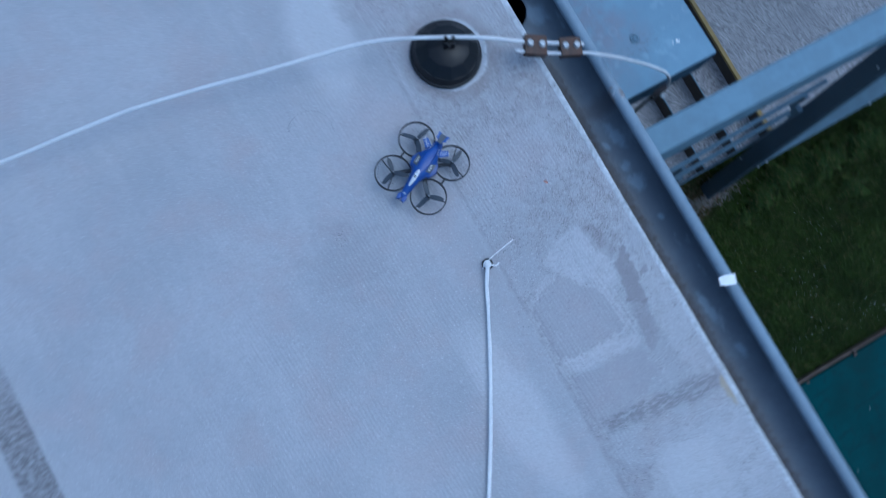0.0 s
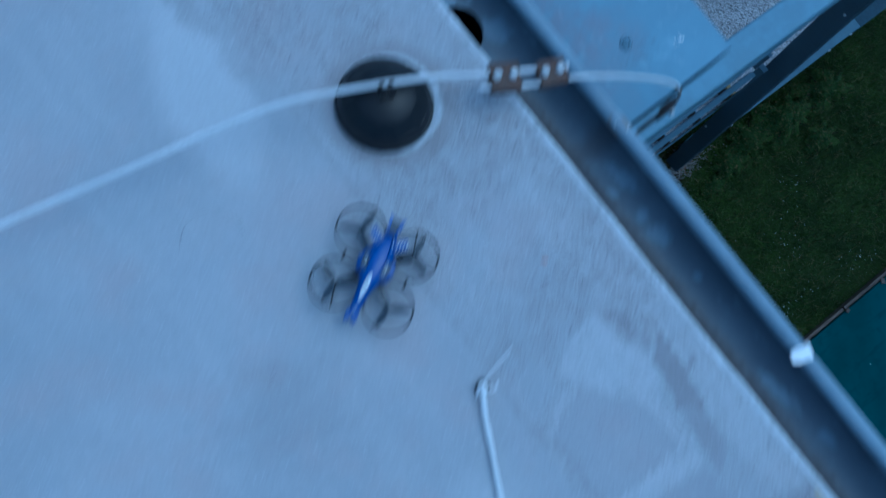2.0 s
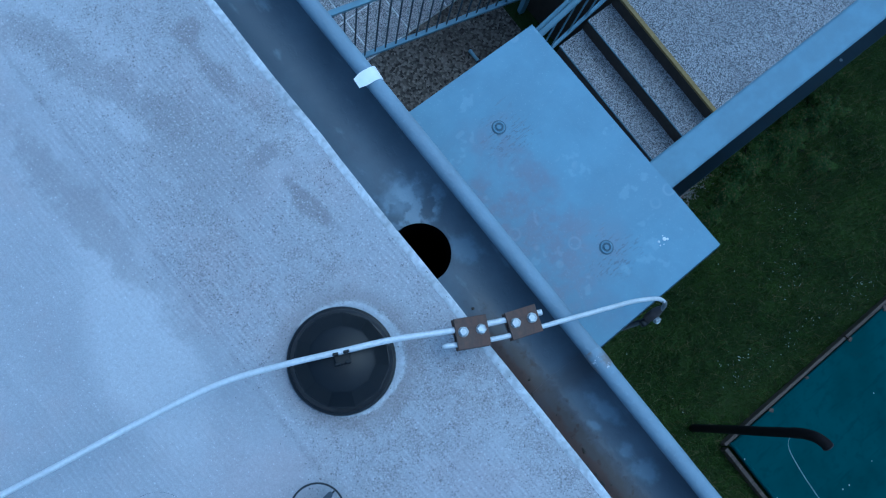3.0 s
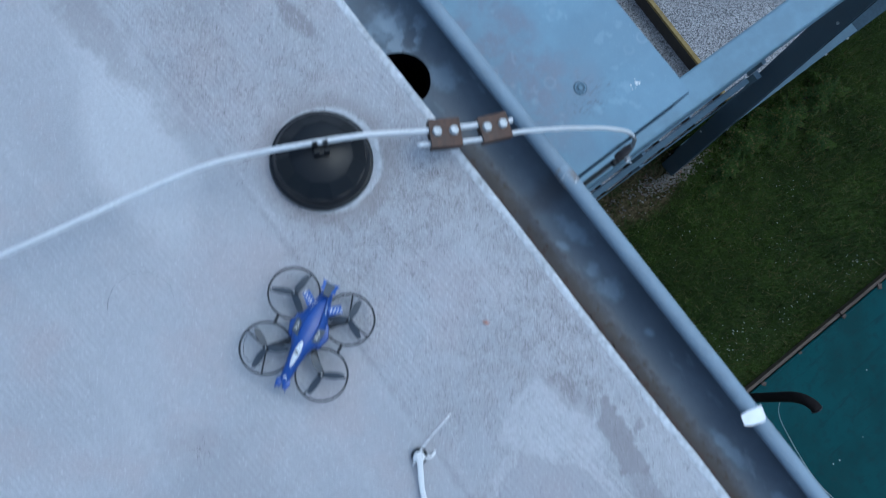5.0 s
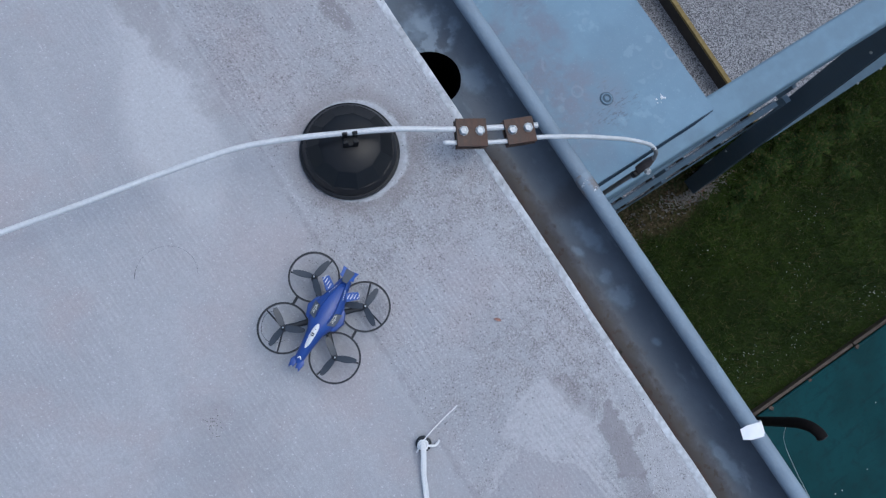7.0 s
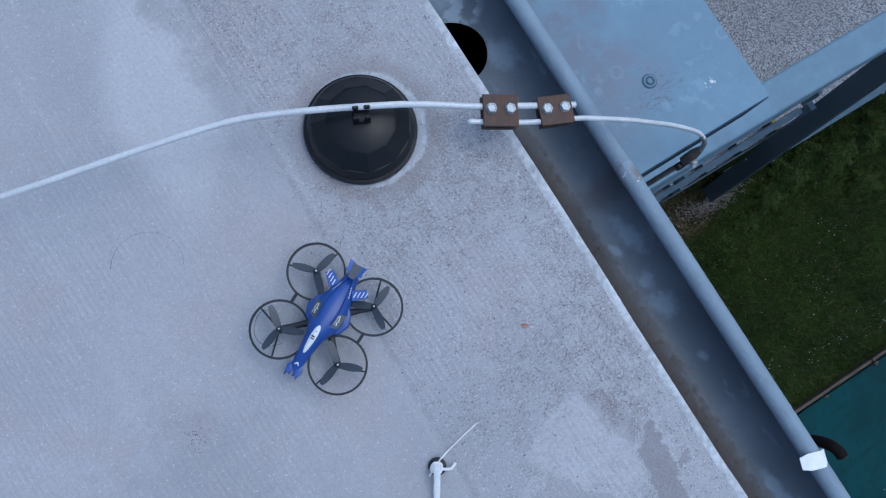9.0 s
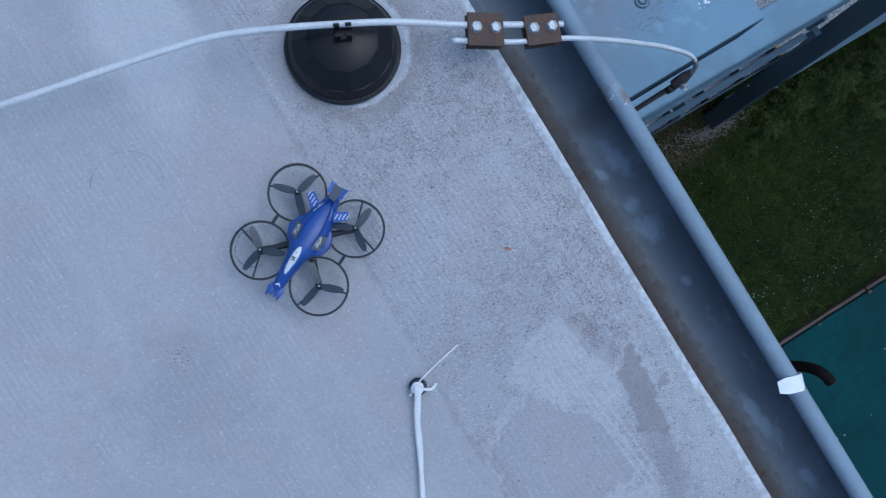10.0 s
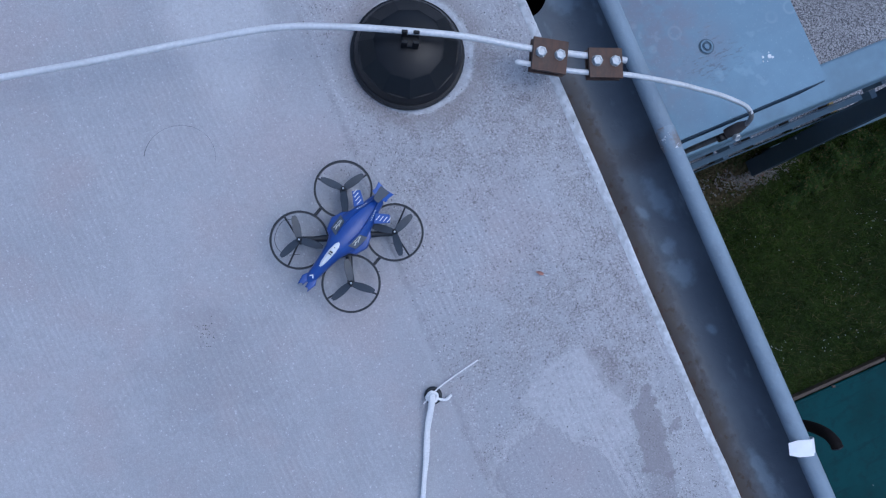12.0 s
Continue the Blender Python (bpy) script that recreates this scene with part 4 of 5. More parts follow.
drop = bmesh.new()
for dx, dy, r in ((0.0, 0.0, 0.0036), (0.004, -0.003, 0.0024), (-0.010, 0.002, 0.0018), (-0.012, -0.004, 0.0013), (0.001, 0.0055, 0.0012), (-0.006, -0.006, 0.0010)):
    c = lathe([(0, 0.0011), (r * 0.7, 0.0008), (r, 0.0001)], 12)
    join(drop, c, pose(0.345 + dx, 0.160 + dy, PZ, 0, 0, rng.uniform(0, 180)) @ Matrix.Diagonal((rng.uniform(0.8, 1.15), rng.uniform(0.8, 1.15), 1, 1)))
tagged(new("bird_droppings", finish(drop, "bird_droppings", "white")), "small white bird droppings on the plate", "droppings", kind="stuff")


# ---- lightning conductor ----
support = thing("conductor_support", "black plastic weighted roof support for a conductor wire", "cable support", pose(-0.167, 0.311, 0.001))
part("base", lathe([(0.0, 0.0), (0.069, 0.0), (0.0705, 0.003), (0.0695, 0.008), (0.066, 0.0095), (0.0, 0.0095)], 48), "black", support, smooth=True)
part("skirt", lathe([(0.0660, 0.009), (0.0655, 0.014), (0.0605, 0.0235), (0.0560, 0.0245)], 48), "black", support, "round black skirt", smooth=True)
part("dome", lathe([(0.0615, 0.0232), (0.0600, 0.0252), (0.0430, 0.0425), (0.0415, 0.0432)], 11, angle0=0.35), "black", support, "ring of flat black facets")
part("crown", lathe([(0.0412, 0.0425), (0.030, 0.0470), (0.012, 0.0500), (0.0, 0.0505)], 22, angle0=0.35), "black", support, "smooth black crown", smooth=True)
for s in (-1, 1):
    jaw = block(-0.0105, -0.003, -0.0082, -0.0042, 0.046, 0.070, 0.0012)
    jaw = block(0.003, 0.0105, -0.0082, -0.0042, 0.046, 0.070, 0.0012, bm=jaw)
    jaw.transform(pose(0, 0, 0, 0, 0, -24 + (180 if s > 0 else 0)))
    part("clip_jaw", jaw, "black", support)
neck = block(-0.010, 0.010, -0.008, 0.008, 0.044, 0.056, 0.002)
neck.transform(pose(0, 0, 0, 0, 0, -24))
part("clip_neck", neck, "black", support)

conductor = thing("lightning_conductor", "light grey aluminium conductor wire across the roof", "wire")
run_points = [(-3.2, 0.62, 0.045), (-2.0, 0.545, 0.055), (-1.4, 0.497, 0.06), (-0.978, 0.470, 0.065), (-0.87, 0.466, 0.065), (-0.77, 0.461, 0.066), (-0.717, 0.456, 0.066), (-0.617, 0.4405, 0.066),
              (-0.513, 0.420, 0.066), (-0.398, 0.399, 0.067), (-0.303, 0.377, 0.067), (-0.233, 0.350, 0.067), (-0.163, 0.318, 0.066),
              (-0.104, 0.291, 0.060), (-0.040, 0.256, 0.051), (0.012, 0.230, 0.045), (0.040, 0.217, 0.041), (0.0735, 0.201, 0.037)]
run_points = [(x, y - 0.007 * min(1, max(0, (-0.30 - x) / 0.35)), z - 0.011 * min(1, max(0, (-0.19 - x) / 0.22))) for x, y, z in run_points]
part("roof_wire", tube(spline(run_points), 0.0040, 12), "wire", conductor, smooth=True)
drop_points = [(-0.0585, 0.2455, 0.050), (-0.040, 0.2350, 0.048), (0.009, 0.2085, 0.044), (0.062, 0.186, 0.040), (0.090, 0.175, 0.028), (0.120, 0.163, 0.012), (0.150, 0.151, -0.006),
               (0.180, 0.139, -0.028), (0.210, 0.127, -0.050), (0.240, 0.112, -0.073), (0.258, 0.101, -0.088), (0.266, 0.092, -0.099)]
part("eaves_wire", tube(spline(drop_points), 0.0033, 12, lambda s: min(1, 0.45 + s * 40)), "wire", conductor, smooth=True)
part("wire_end", tube(spline([(0.262, 0.0965, -0.0935), (0.2685, 0.088, -0.106), (0.268, 0.082, -0.122), (0.260, 0.079, -0.142), (0.252, 0.080, -0.170)]), 0.0034, 12), "wire_end", conductor, "tarnished bent wire end", smooth=True)
part("down_wire", tube(spline([(0.246, 0.079, -0.160), (0.228, 0.083, -0.30), (0.20, 0.088, -0.60), (0.10, 0.09, -1.2), (-0.10, 0.09, -2.2), (-0.185, 0.09, -3.0), (-0.188, 0.09, GROUND)]), 0.0043, 10), "wire_end", conductor, smooth=True)

e_long, e_cross = Vector((0.875, -0.484, -0.10)).normalized(), Vector((-0.46, -0.888, 0.0)).normalized()
e_up = e_cross.cross(e_long).normalized()
if e_up.z < 0:
    e_up = -e_up
for cx, cy, cz, w, d, tw in ((-0.018, 0.237, 0.0465, 0.0435, 0.040, 0), (0.0445, 0.206, 0.0395, 0.0430, 0.0365, 8)):
    m = Matrix(((e_long.x, -e_cross.x, e_up.x, cx), (e_long.y, -e_cross.y, e_up.y, cy), (e_long.z, -e_cross.z, e_up.z, cz), (0, 0, 0, 1))) @ pose(0, 0, 0, 0, 0, tw)
    clamp = thing("wire_clamp", "brown corroded clamp joining two conductor wires", "clamp", m, "clamps on the conductor")
    part("upper_plate", block(-w / 2, w / 2, -d / 2, d / 2, 0.0035, 0.0075, 0.0006), "rust", clamp)
    part("lower_plate", block(-w / 2, w / 2, -d / 2, d / 2, -0.0075, -0.0035, 0.0006), "rust", clamp)
    for s in (-1, 1):
        b = hex_bolt(0.0064, 0.0050)
        b.transform(pose(s * w * 0.27, 0.002, 0.0075, 0, 0, 20 + 25 * s))
        part("hex_bolt", b, "bolt", clamp, "shiny hexagon bolt")

lug = thing("cable_lug", "dark rusty wire lug bolted to the bracket", "cable lug", pose(0, 0, 0))
part("body", tube(spline([(0.2690, 0.082, -0.124), (0.2630, 0.0815, -0.135), (0.2555, 0.0805, -0.146), (0.2480, 0.080, -0.155)], 6), 0.0078, 14, lambda s: 0.50 + 0.50 * min(1, s * 2.2) - 0.2 * max(0, s - 0.75)), "dark_rust", lug, smooth=True)
part("ear", block(0.236, 0.250, 0.072, 0.083, -0.168, -0.154, 0.003), "black", lug)
b = hex_bolt(0.0058, 0.006)
b.transform(pose(0.256, 0.0715, -0.147, 55, 0, 0))
part("hex_bolt", b, "bolt", lug, "shiny hexagon bolt")


# ---- toy drone ----
def ring_band(r0, r1, z0, z1, sides=56):
    return lathe([(r0, z0), (r1, z0), (r1 + 0.0003, (z0 + z1) / 2), (r1, z1), (r0, z1), (r0 - 0.0003, (z0 + z1) / 2), (r0, z0)], sides)


def blade(length, width):
    """One propeller blade along +x, pitched and slightly curved."""
    bm = bmesh.new()
    rows = []
    for i in range(9):
        s = i / 8
        w = width * (0.42 + 0.62 * math.sin(math.pi * min(1, 0.18 + s * 0.75))) * (1 if s < 0.9 else 0.72)
        tilt = radians(26 - 14 * s)
        x = 0.003 + (length - 0.003) * s
        rows.append([bm.verts.new((x, c * w * 0.5 * math.cos(tilt) + 0.0006 * s, c * w * 0.5 * math.sin(tilt))) for c in (-1, 0, 1)])
    for a, b in zip(rows, rows[1:]):
        for j in range(2):
            bm.faces.new((a[j], a[j + 1], b[j + 1], b[j]))
    bm.normal_update()
    bmesh.ops.solidify(bm, geom=bm.faces[:], thickness=0.0008)
    return bm


def loft(sections, sides=20):
    """A closed body through (x, half width, z low, z high, squareness) sections."""
    bm = bmesh.new()
    rings = []
    for x, w, z0, z1, p in sections:
        row = []
        for j in range(sides):
            a = 2 * math.pi * j / sides
            c, s = math.cos(a), math.sin(a)
            row.append(bm.verts.new((x, w * math.copysign(abs(c) ** p, c), (z0 + z1) / 2 + (z1 - z0) / 2 * math.copysign(abs(s) ** p, s))))
        rings.append(row)
    for a, b in zip(rings, rings[1:]):
        for j in range(sides):
            bm.faces.new((a[j], a[(j + 1) % sides], b[(j + 1) % sides], b[j]))
    bm.faces.new(rings[0])
    bm.faces.new(rings[-1])
    return bm


drone = thing("toy_drone", "small blue toy quadcopter with black propeller guards", "drone", pose(-0.319, 0.1285, 0.0022, 0, 0, 207.9))
H = 0.0395
RINGZ = 0.016
part("fuselage", loft([(-0.0610, 0.0045, 0.020, 0.026, 0.9), (-0.0560, 0.0080, 0.016, 0.031, 0.8), (-0.0440, 0.0110, 0.012, 0.036, 0.8), (-0.0300, 0.0150, 0.009, 0.041, 0.85),
                       (-0.0150, 0.0200, 0.008, 0.044, 0.9), (0.0000, 0.0215, 0.008, 0.045, 0.95), (0.0120, 0.0170, 0.009, 0.046, 0.95), (0.0240, 0.0115, 0.011, 0.0455, 0.95),
                       (0.0400, 0.0090, 0.014, 0.042, 0.95), (0.0540, 0.0075, 0.017, 0.036, 0.9), (0.0660, 0.0062, 0.019, 0.031, 0.9), (0.0710, 0.0050, 0.021, 0.028, 0.9)]), "blue", drone, smooth=True)
for s in (-1, 1):
    sh = prism([(0.016, s * 0.012), (0.010, s * 0.0225), (-0.004, s * 0.0275), (-0.017, s * 0.0225), (-0.028, s * 0.012)][::s], 0.018, 0.033, 0.003)
    part("shoulder", sh, "blue", drone, smooth=True)
    tip = Matrix.Translation((-0.002, s * 0.0140, 0.0405)) @ pose(0, 0, 0, -s * 17, 0, 0) @ Matrix.Scale(0.94, 4)
    bd = prism([(0.0125, s * -0.0060), (0.0085, s * 0.0050), (-0.0115, s * 0.0068), (-0.0070, s * -0.0055)][::s], 0.0, 0.0012)
    bd.transform(tip)
    badge = part("badge", bd, "grey_patch", drone, "grey printed badge")
    pr = bmesh.new()
    for k in range(5):
        q = block(-0.0016, 0.0016, -0.0006, 0.0006, 0.0013, 0.0017)
        join(pr, q, pose(-0.0055 + 0.0026 * k, 0.0004 * ((k * 7) % 5 - 2), 0, 0, 0, 35 * (k % 3) - 20))
    join(pr, block(-0.0065, 0.0065, -0.0028, -0.0022, 0.0013, 0.0017))
    pr.transform(tip)
    part("print", pr, "khaki", badge, "sand-coloured bars of print")
    dash = bmesh.new()
    for k in range(5):
        join(dash, block(-0.032 - 0.0028 * k, -0.0302 - 0.0028 * k, s * (0.0105 - 0.0009 * k) - 0.0004, s * (0.0105 - 0.0009 * k) + 0.0004, 0.0385 - 0.0006 * k, 0.0393 - 0.0006 * k))
    part("dash_print", dash, "white", drone, "thin pale dashes")
    wing = prism([(-0.043, s * 0.0290), (-0.0505, s * 0.0225), (-0.0410, s * 0.0085), (-0.0300, s * 0.0150)][::-s], 0.0325, 0.0343, 0.0005)
    wl = part("winglet", wing, "blue_light", drone, "light blue swept winglet")
    for k in range(4):
        x, y = -0.0450 + 0.0022 * k, s * (0.0258 - 0.0038 * k)
        st = block(x - 0.0036, x + 0.0036, y - 0.00048, y + 0.00048, 0.0344, 0.0349)
        part("stripe", st, "white", wl, "white stripe")
    fork = prism([(0.062, s * 0.0010), (0.062, s * 0.0065), (0.0680, s * 0.0098), (0.0800, s * 0.0072), (0.0740, s * 0.0048), (0.0775, s * 0.0018), (0.0720, s * 0.0008)][::s], 0.021, 0.029, 0.001)
    part("nose_tip", fork, "blue", drone, smooth=True)
    fin = prism([(-0.0500, s * 0.0030), (-0.0530, s * 0.0080), (-0.0560, s * 0.0105), (-0.0575, s * 0.0180), (-0.0625, s * 0.0165), (-0.0705, s * 0.0190), (-0.0690, s * 0.0120), (-0.0690, s * 0.0066)][::s], 0.0400, 0.0416, 0.0004)
    fin.transform(pose(0, 0, 0, s * 10, 0, 0))
    part("tail_fin", fin, "blue_light", drone, "light blue tail fin")
    br = block(-0.0070, 0.0070, s * 0.0455 - 0.0018, s * 0.0455 + 0.0018, 0.011, 0.0165, 0.001)
    part("guard_bridge", br, "charcoal", drone, "dark strut between guards")
part("tail_boom", loft([(-0.050, 0.0035, 0.024, 0.034, 0.9), (-0.0600, 0.0030, 0.034, 0.0415, 0.9)], 10), "blue", drone, smooth=True)
part("tail_plate", prism([(-0.0510, -0.0040), (-0.0510, 0.0040), (-0.0688, 0.0070), (-0.0688, -0.0070)], 0.0420, 0.0434, 0.0004), "grey_patch", drone, "grey tail plate")
# two thin folds that run back to the tail
for s, w in ((-1, 0.0006), (1, 0.0006)):
    fold = bmesh.new()
    line = [(-0.052, s * 0.0035, 0.0335), (-0.040, s * 0.0060, 0.0382), (-0.026, s * 0.0085, 0.0420), (-0.010, s * 0.0105, 0.0440), (0.006, s * 0.0090, 0.0450)]
    rows = [[fold.verts.new((x, y + c * w * (0.4 + 0.6 * math.sin(math.pi * (0.15 + 0.7 * i / 4))), z + (0.0003 if c == 0 else -0.0008) - 0.09 * abs(y))) for c in (-1, 0, 1)] for i, (x, y, z) in enumerate(line)]
    for a, b in zip(rows, rows[1:]):
        for j in range(2):
            fold.faces.new((a[j], a[j + 1], b[j + 1], b[j]))
    fold.normal_update()
    bmesh.ops.solidify(fold, geom=fold.faces[:], thickness=0.0006)
    part("fold", fold, "blue", drone)
cockpit = loft([(0.0130, 0.0012, 0.0440, 0.0462, 1), (0.0170, 0.0030, 0.0440, 0.0474, 1), (0.0240, 0.0039, 0.0430, 0.0478, 1), (0.0330, 0.0037, 0.0415, 0.0465, 1), (0.0420, 0.0028, 0.0395, 0.0435, 1), (0.0480, 0.0010, 0.038, 0.0402, 1)])
canopy = part("cockpit", cockpit, "white", drone, "glossy white cockpit bubble", smooth=True)
pr = block(0.0265, 0.0282, -0.0022, 0.0018, 0.0476, 0.0482)
pr = block(0.0292, 0.0306, -0.0018, 0.0022, 0.0471, 0.0478, bm=pr)
pr = block(0.0205, 0.0215, -0.0006, 0.0006, 0.0474, 0.0481, bm=pr)
part("print", pr, "charcoal", canopy, "dark bars of print")
em = prism([(0.0600, 0.0000), (0.0630, 0.0030), (0.0642, 0.0022), (0.0618, 0.0000), (0.0642, -0.0022), (0.0630, -0.0030)], 0.0325, 0.0335)
part("emblem", em, "white", drone, "pale chevron")
# blade directions and the directions of the two thin guard struts, in degrees in the world
for hx, hy, turn, struts in ((-H, H, 0, 0), (-H, -H, 0, 0), (H, H, 0, 0), (H, -H, 0, 0)):
    w = drone.matrix_world @ Vector((hx, hy, 0))
    kind_ = {(-0.302, 0.181): (133, 12), (-0.372, 0.145): (80, 199), (-0.336, 0.075): (78, 194), (-0.266, 0.113): (22, -98)}
    near = min(kind_, key=lambda q: math.hypot(q[0] - w.x, q[1] - w.y))
    first = kind_[near][0] - 207.9
    ring = ring_band(0.0324, 0.0346, RINGZ, RINGZ + 0.0060)
    ring.transform(pose(hx, hy, 0))
    guard = part("guard_ring", ring, "charcoal", drone, "round black propeller guard", smooth=True)
    out = math.atan2(hy, hx)
    for da in (-62, 62):
        a = out + radians(da)
        spoke = tube([(hx + 0.004 * math.cos(a), hy + 0.004 * math.sin(a), RINGZ - 0.001), (hx + 0.033 * math.cos(a), hy + 0.033 * math.sin(a), RINGZ + 0.002)], 0.0011, 8)
        part("spoke", spoke, "charcoal", guard)
    arm = loft([(0, 0.0042, 0.012, 0.020, 0.8), (0.5, 0.0034, 0.012, 0.019, 0.8), (1, 0.0046, 0.012, 0.020, 0.8)], 12)
    for v in arm.verts:
        s = v.co.x
        p = Vector((hx * (0.40 + 0.62 * s), hy * (0.40 + 0.62 * s), v.co.z))
        n = Vector((-hy, hx, 0)).normalized()
        v.co = p + n * v.co.y
    part("arm", arm, "charcoal", drone, smooth=True)
    motor = lathe([(0, 0.0), (0.0036, 0.0), (0.0040, 0.002), (0.0043, 0.010), (0.0043, 0.019), (0.0036, 0.021), (0, 0.021)], 18)
    motor.transform(pose(hx, hy, 0))
    part("motor_pod", motor, "charcoal", drone, smooth=True)
    prop = thing("propeller", "three-bladed dark grey propeller", "", pose(hx, hy, 0.0235, 0, 0, first))
    prop.parent = drone
    del prop["label"]
    for k in range(3):
        bl = blade(0.0290, 0.0092)
        bl.transform(pose(0, 0, 0, 0, 0, (0, 120, 240)[k]))
        part("blade", bl, "prop", prop, smooth=True)
    part("screw", lathe([(0.0012, 0.0038), (0.0012, 0.0047), (0.0, 0.0049)], 10), "bolt", prop, "bright shaft end")
    part("spinner", lathe([(0.0034, -0.0024), (0.0034, 0.0006), (0.0022, 0.0022), (0.0009, 0.0026), (0.0009, 0.0040), (0, 0.0042)], 16), "charcoal", prop, smooth=True)
hair = tube(spline([(0.052, -0.030, 0.004), (0.064, -0.044, 0.010), (0.058, -0.062, 0.016), (0.036, -0.070, 0.010), (0.022, -0.060, 0.004)]), 0.0003, 5)
part("antenna_wire", hair, "charcoal", drone)


# ---- small things on the roof ----
leaf = thing("dry_leaf", "tiny curled red-brown dry leaf on the roof", "leaf", pose(-0.118, 0.001, 0.0030, 0, 0, -40) @ Matrix.Scale(0.75, 4))
lf = bmesh.new()
rows_ = []
for i in range(7):
    s = i / 6
    w = 0.0030 * math.sin(math.pi * (0.08 + 0.86 * s))
    rows_.append([lf.verts.new((-0.0075 + 0.015 * s, c * w, 0.0012 * c * c + 0.0022 * math.sin(s * 5))) for c in (-1, 0, 1)])
for a, b in zip(rows_, rows_[1:]):
    for j in range(2):
        lf.faces.new((a[j], a[j + 1], b[j + 1], b[j]))
lf.normal_update()
bmesh.ops.solidify(lf, geom=lf.faces[:], thickness=0.0004)
part("leaf_blade", lf, "dry_leaf", leaf, smooth=True)
part("stalk", tube([(0.006, 0, 0.0), (0.010, -0.001, 0.001), (0.0135, -0.0005, 0.0)], 0.0005, 6), "white", leaf, "pale stalk")

crumbs = bmesh.new()
for i in range(420):
    if i < 40:
        x, y = -0.515 + rng.gauss(0, 0.006), 0.084 + rng.gauss(0, 0.009)
    else:
        x, y = -rng.random() ** 1.5 * 0.30 - 0.004, rng.uniform(-0.25, 0.55)
    r = rng.uniform(0.0003, 0.00065)
    c = bmesh.new()
    bmesh.ops.create_icosphere(c, subdivisions=1, radius=r)
    join(crumbs, c, pose(x, y, 0.0022 + r * 0.3 if x > -0.27 else r * 0.3) @ Matrix.Diagonal((rng.uniform(0.8, 1.6), rng.uniform(0.8, 1.6), 0.7, 1)))
tagged(new("roof_crumbs", finish(crumbs, "roof_crumbs", "moss")), "dark moss crumbs scattered on the roof", "crumbs", kind="stuff")

thread = thing("hair_loop", "thin dark hair curled into a loop on the roof", "hair")
loop = [(-0.468 + 0.042 * math.cos(a), 0.290 + 0.042 * math.sin(a) * 0.95, 0.0008) for a in [radians(q) for q in range(-30, 155, 8)]]
part("strand", tube(loop, 0.00016, 5, lambda s: 0.7 + 1.5 * max(0, s - 0.75) * 4), "charcoal", thread)

# cord trailing over the roof, with a dark ring magnet tied to its end
cord = thing("cord", "white cotton cord with a dark ring tied on", "cord", pose(-0.297, -0.085, 0.0045))
CORD = [(0.0, 0.0, 0.009), (-0.006, -0.012, 0.006), (-0.020, -0.036, 0.0015)]
CORD += [(-0.5 * q + 0.010 * math.sin(q * 5.0), -0.866 * q - 0.006 * math.sin(q * 5.0), 0.0012) for q in (0.10, 0.22, 0.36, 0.55, 0.8, 1.1, 1.5, 2.0, 2.6, 3.2, 3.9, 4.6)]


def twisted(points, r, turns, per=10):
    pts = spline(points, per)
    bm = bmesh.new()
    for ph in (0, 2.1, 4.2):
        strand = []
        for i, p in enumerate(pts):
            a = ph + turns * 2 * math.pi * i / (len(pts) - 1)
            strand.append(p + Vector((math.cos(a), math.sin(a), 0)) * r * 0.5)
        tube(strand, r * 0.62, 7, bm=bm)
    return bm


part("strand", twisted(CORD[:9], 0.0037, 84, 64), "rope", cord, "twisted white strands", smooth=True)
part("far_strand", tube(spline(CORD[8:], 8), 0.0037, 10), "rope", cord, smooth=True)
ringm = bmesh.new()
tube([(0.0078 * math.cos(a) + 0.002, 0.0078 * math.sin(a), -0.001) for a in [2 * math.pi * i / 24 for i in range(24)]], 0.0031, 10, bm=ringm, closed=True)
part("ring", ringm, "charcoal", cord, "dark round metal ring", smooth=True)
knot = tube(spline([(0.002, 0.005, 0.0), (-0.004, 0.002, 0.006), (0.001, -0.006, 0.005), (0.006, 0.0, 0.004), (0.0, 0.005, 0.007), (-0.006, 0.0, 0.003), (-0.002, -0.004, 0.009)], 8), 0.0024, 8)
part("knot", knot, "rope", cord, smooth=True)
part("loose_end", twisted([(-0.012, -0.004, 0.004), (0.010, 0.006, 0.006), (0.036, 0.012, 0.001), (0.068, 0.018, -0.002)], 0.0011, 12), "rope", cord, "thin loose end", smooth=True)
part("frayed_end", twisted([(0.004, -0.004, 0.005), (0.014, -0.010, 0.002), (0.022, -0.008, -0.001)], 0.0018, 4), "rope", cord, "frayed white tuft", smooth=True)


# ---- down below: ground, lawn, stairs ----
ground = bmesh.new()
bmesh.ops.create_grid(ground, x_segments=60, y_segments=60, size=1)
for v in ground.verts:
    u, w = v.co.x, v.co.y
    v.co = (3 + math.copysign(abs(u) ** 4, u) * 900 + u * 4, math.copysign(abs(w) ** 4, w) * 900 + w * 4, 0)
    v.co.z = GROUND + (0.05 * noise.noise((v.co.x * 0.8, v.co.y * 0.8, 0)) if math.hypot(v.co.x - 3, v.co.y) < 12 else 0) - 0.03
tagged(new("ground", finish(ground, "ground", "soil", True)), "dark lawn ground below the building", "ground", kind="structure")


def lawn_height(x, y):
    return GROUND + 0.05 * noise.noise((x * 0.8, y * 0.8, 0)) - 0.03


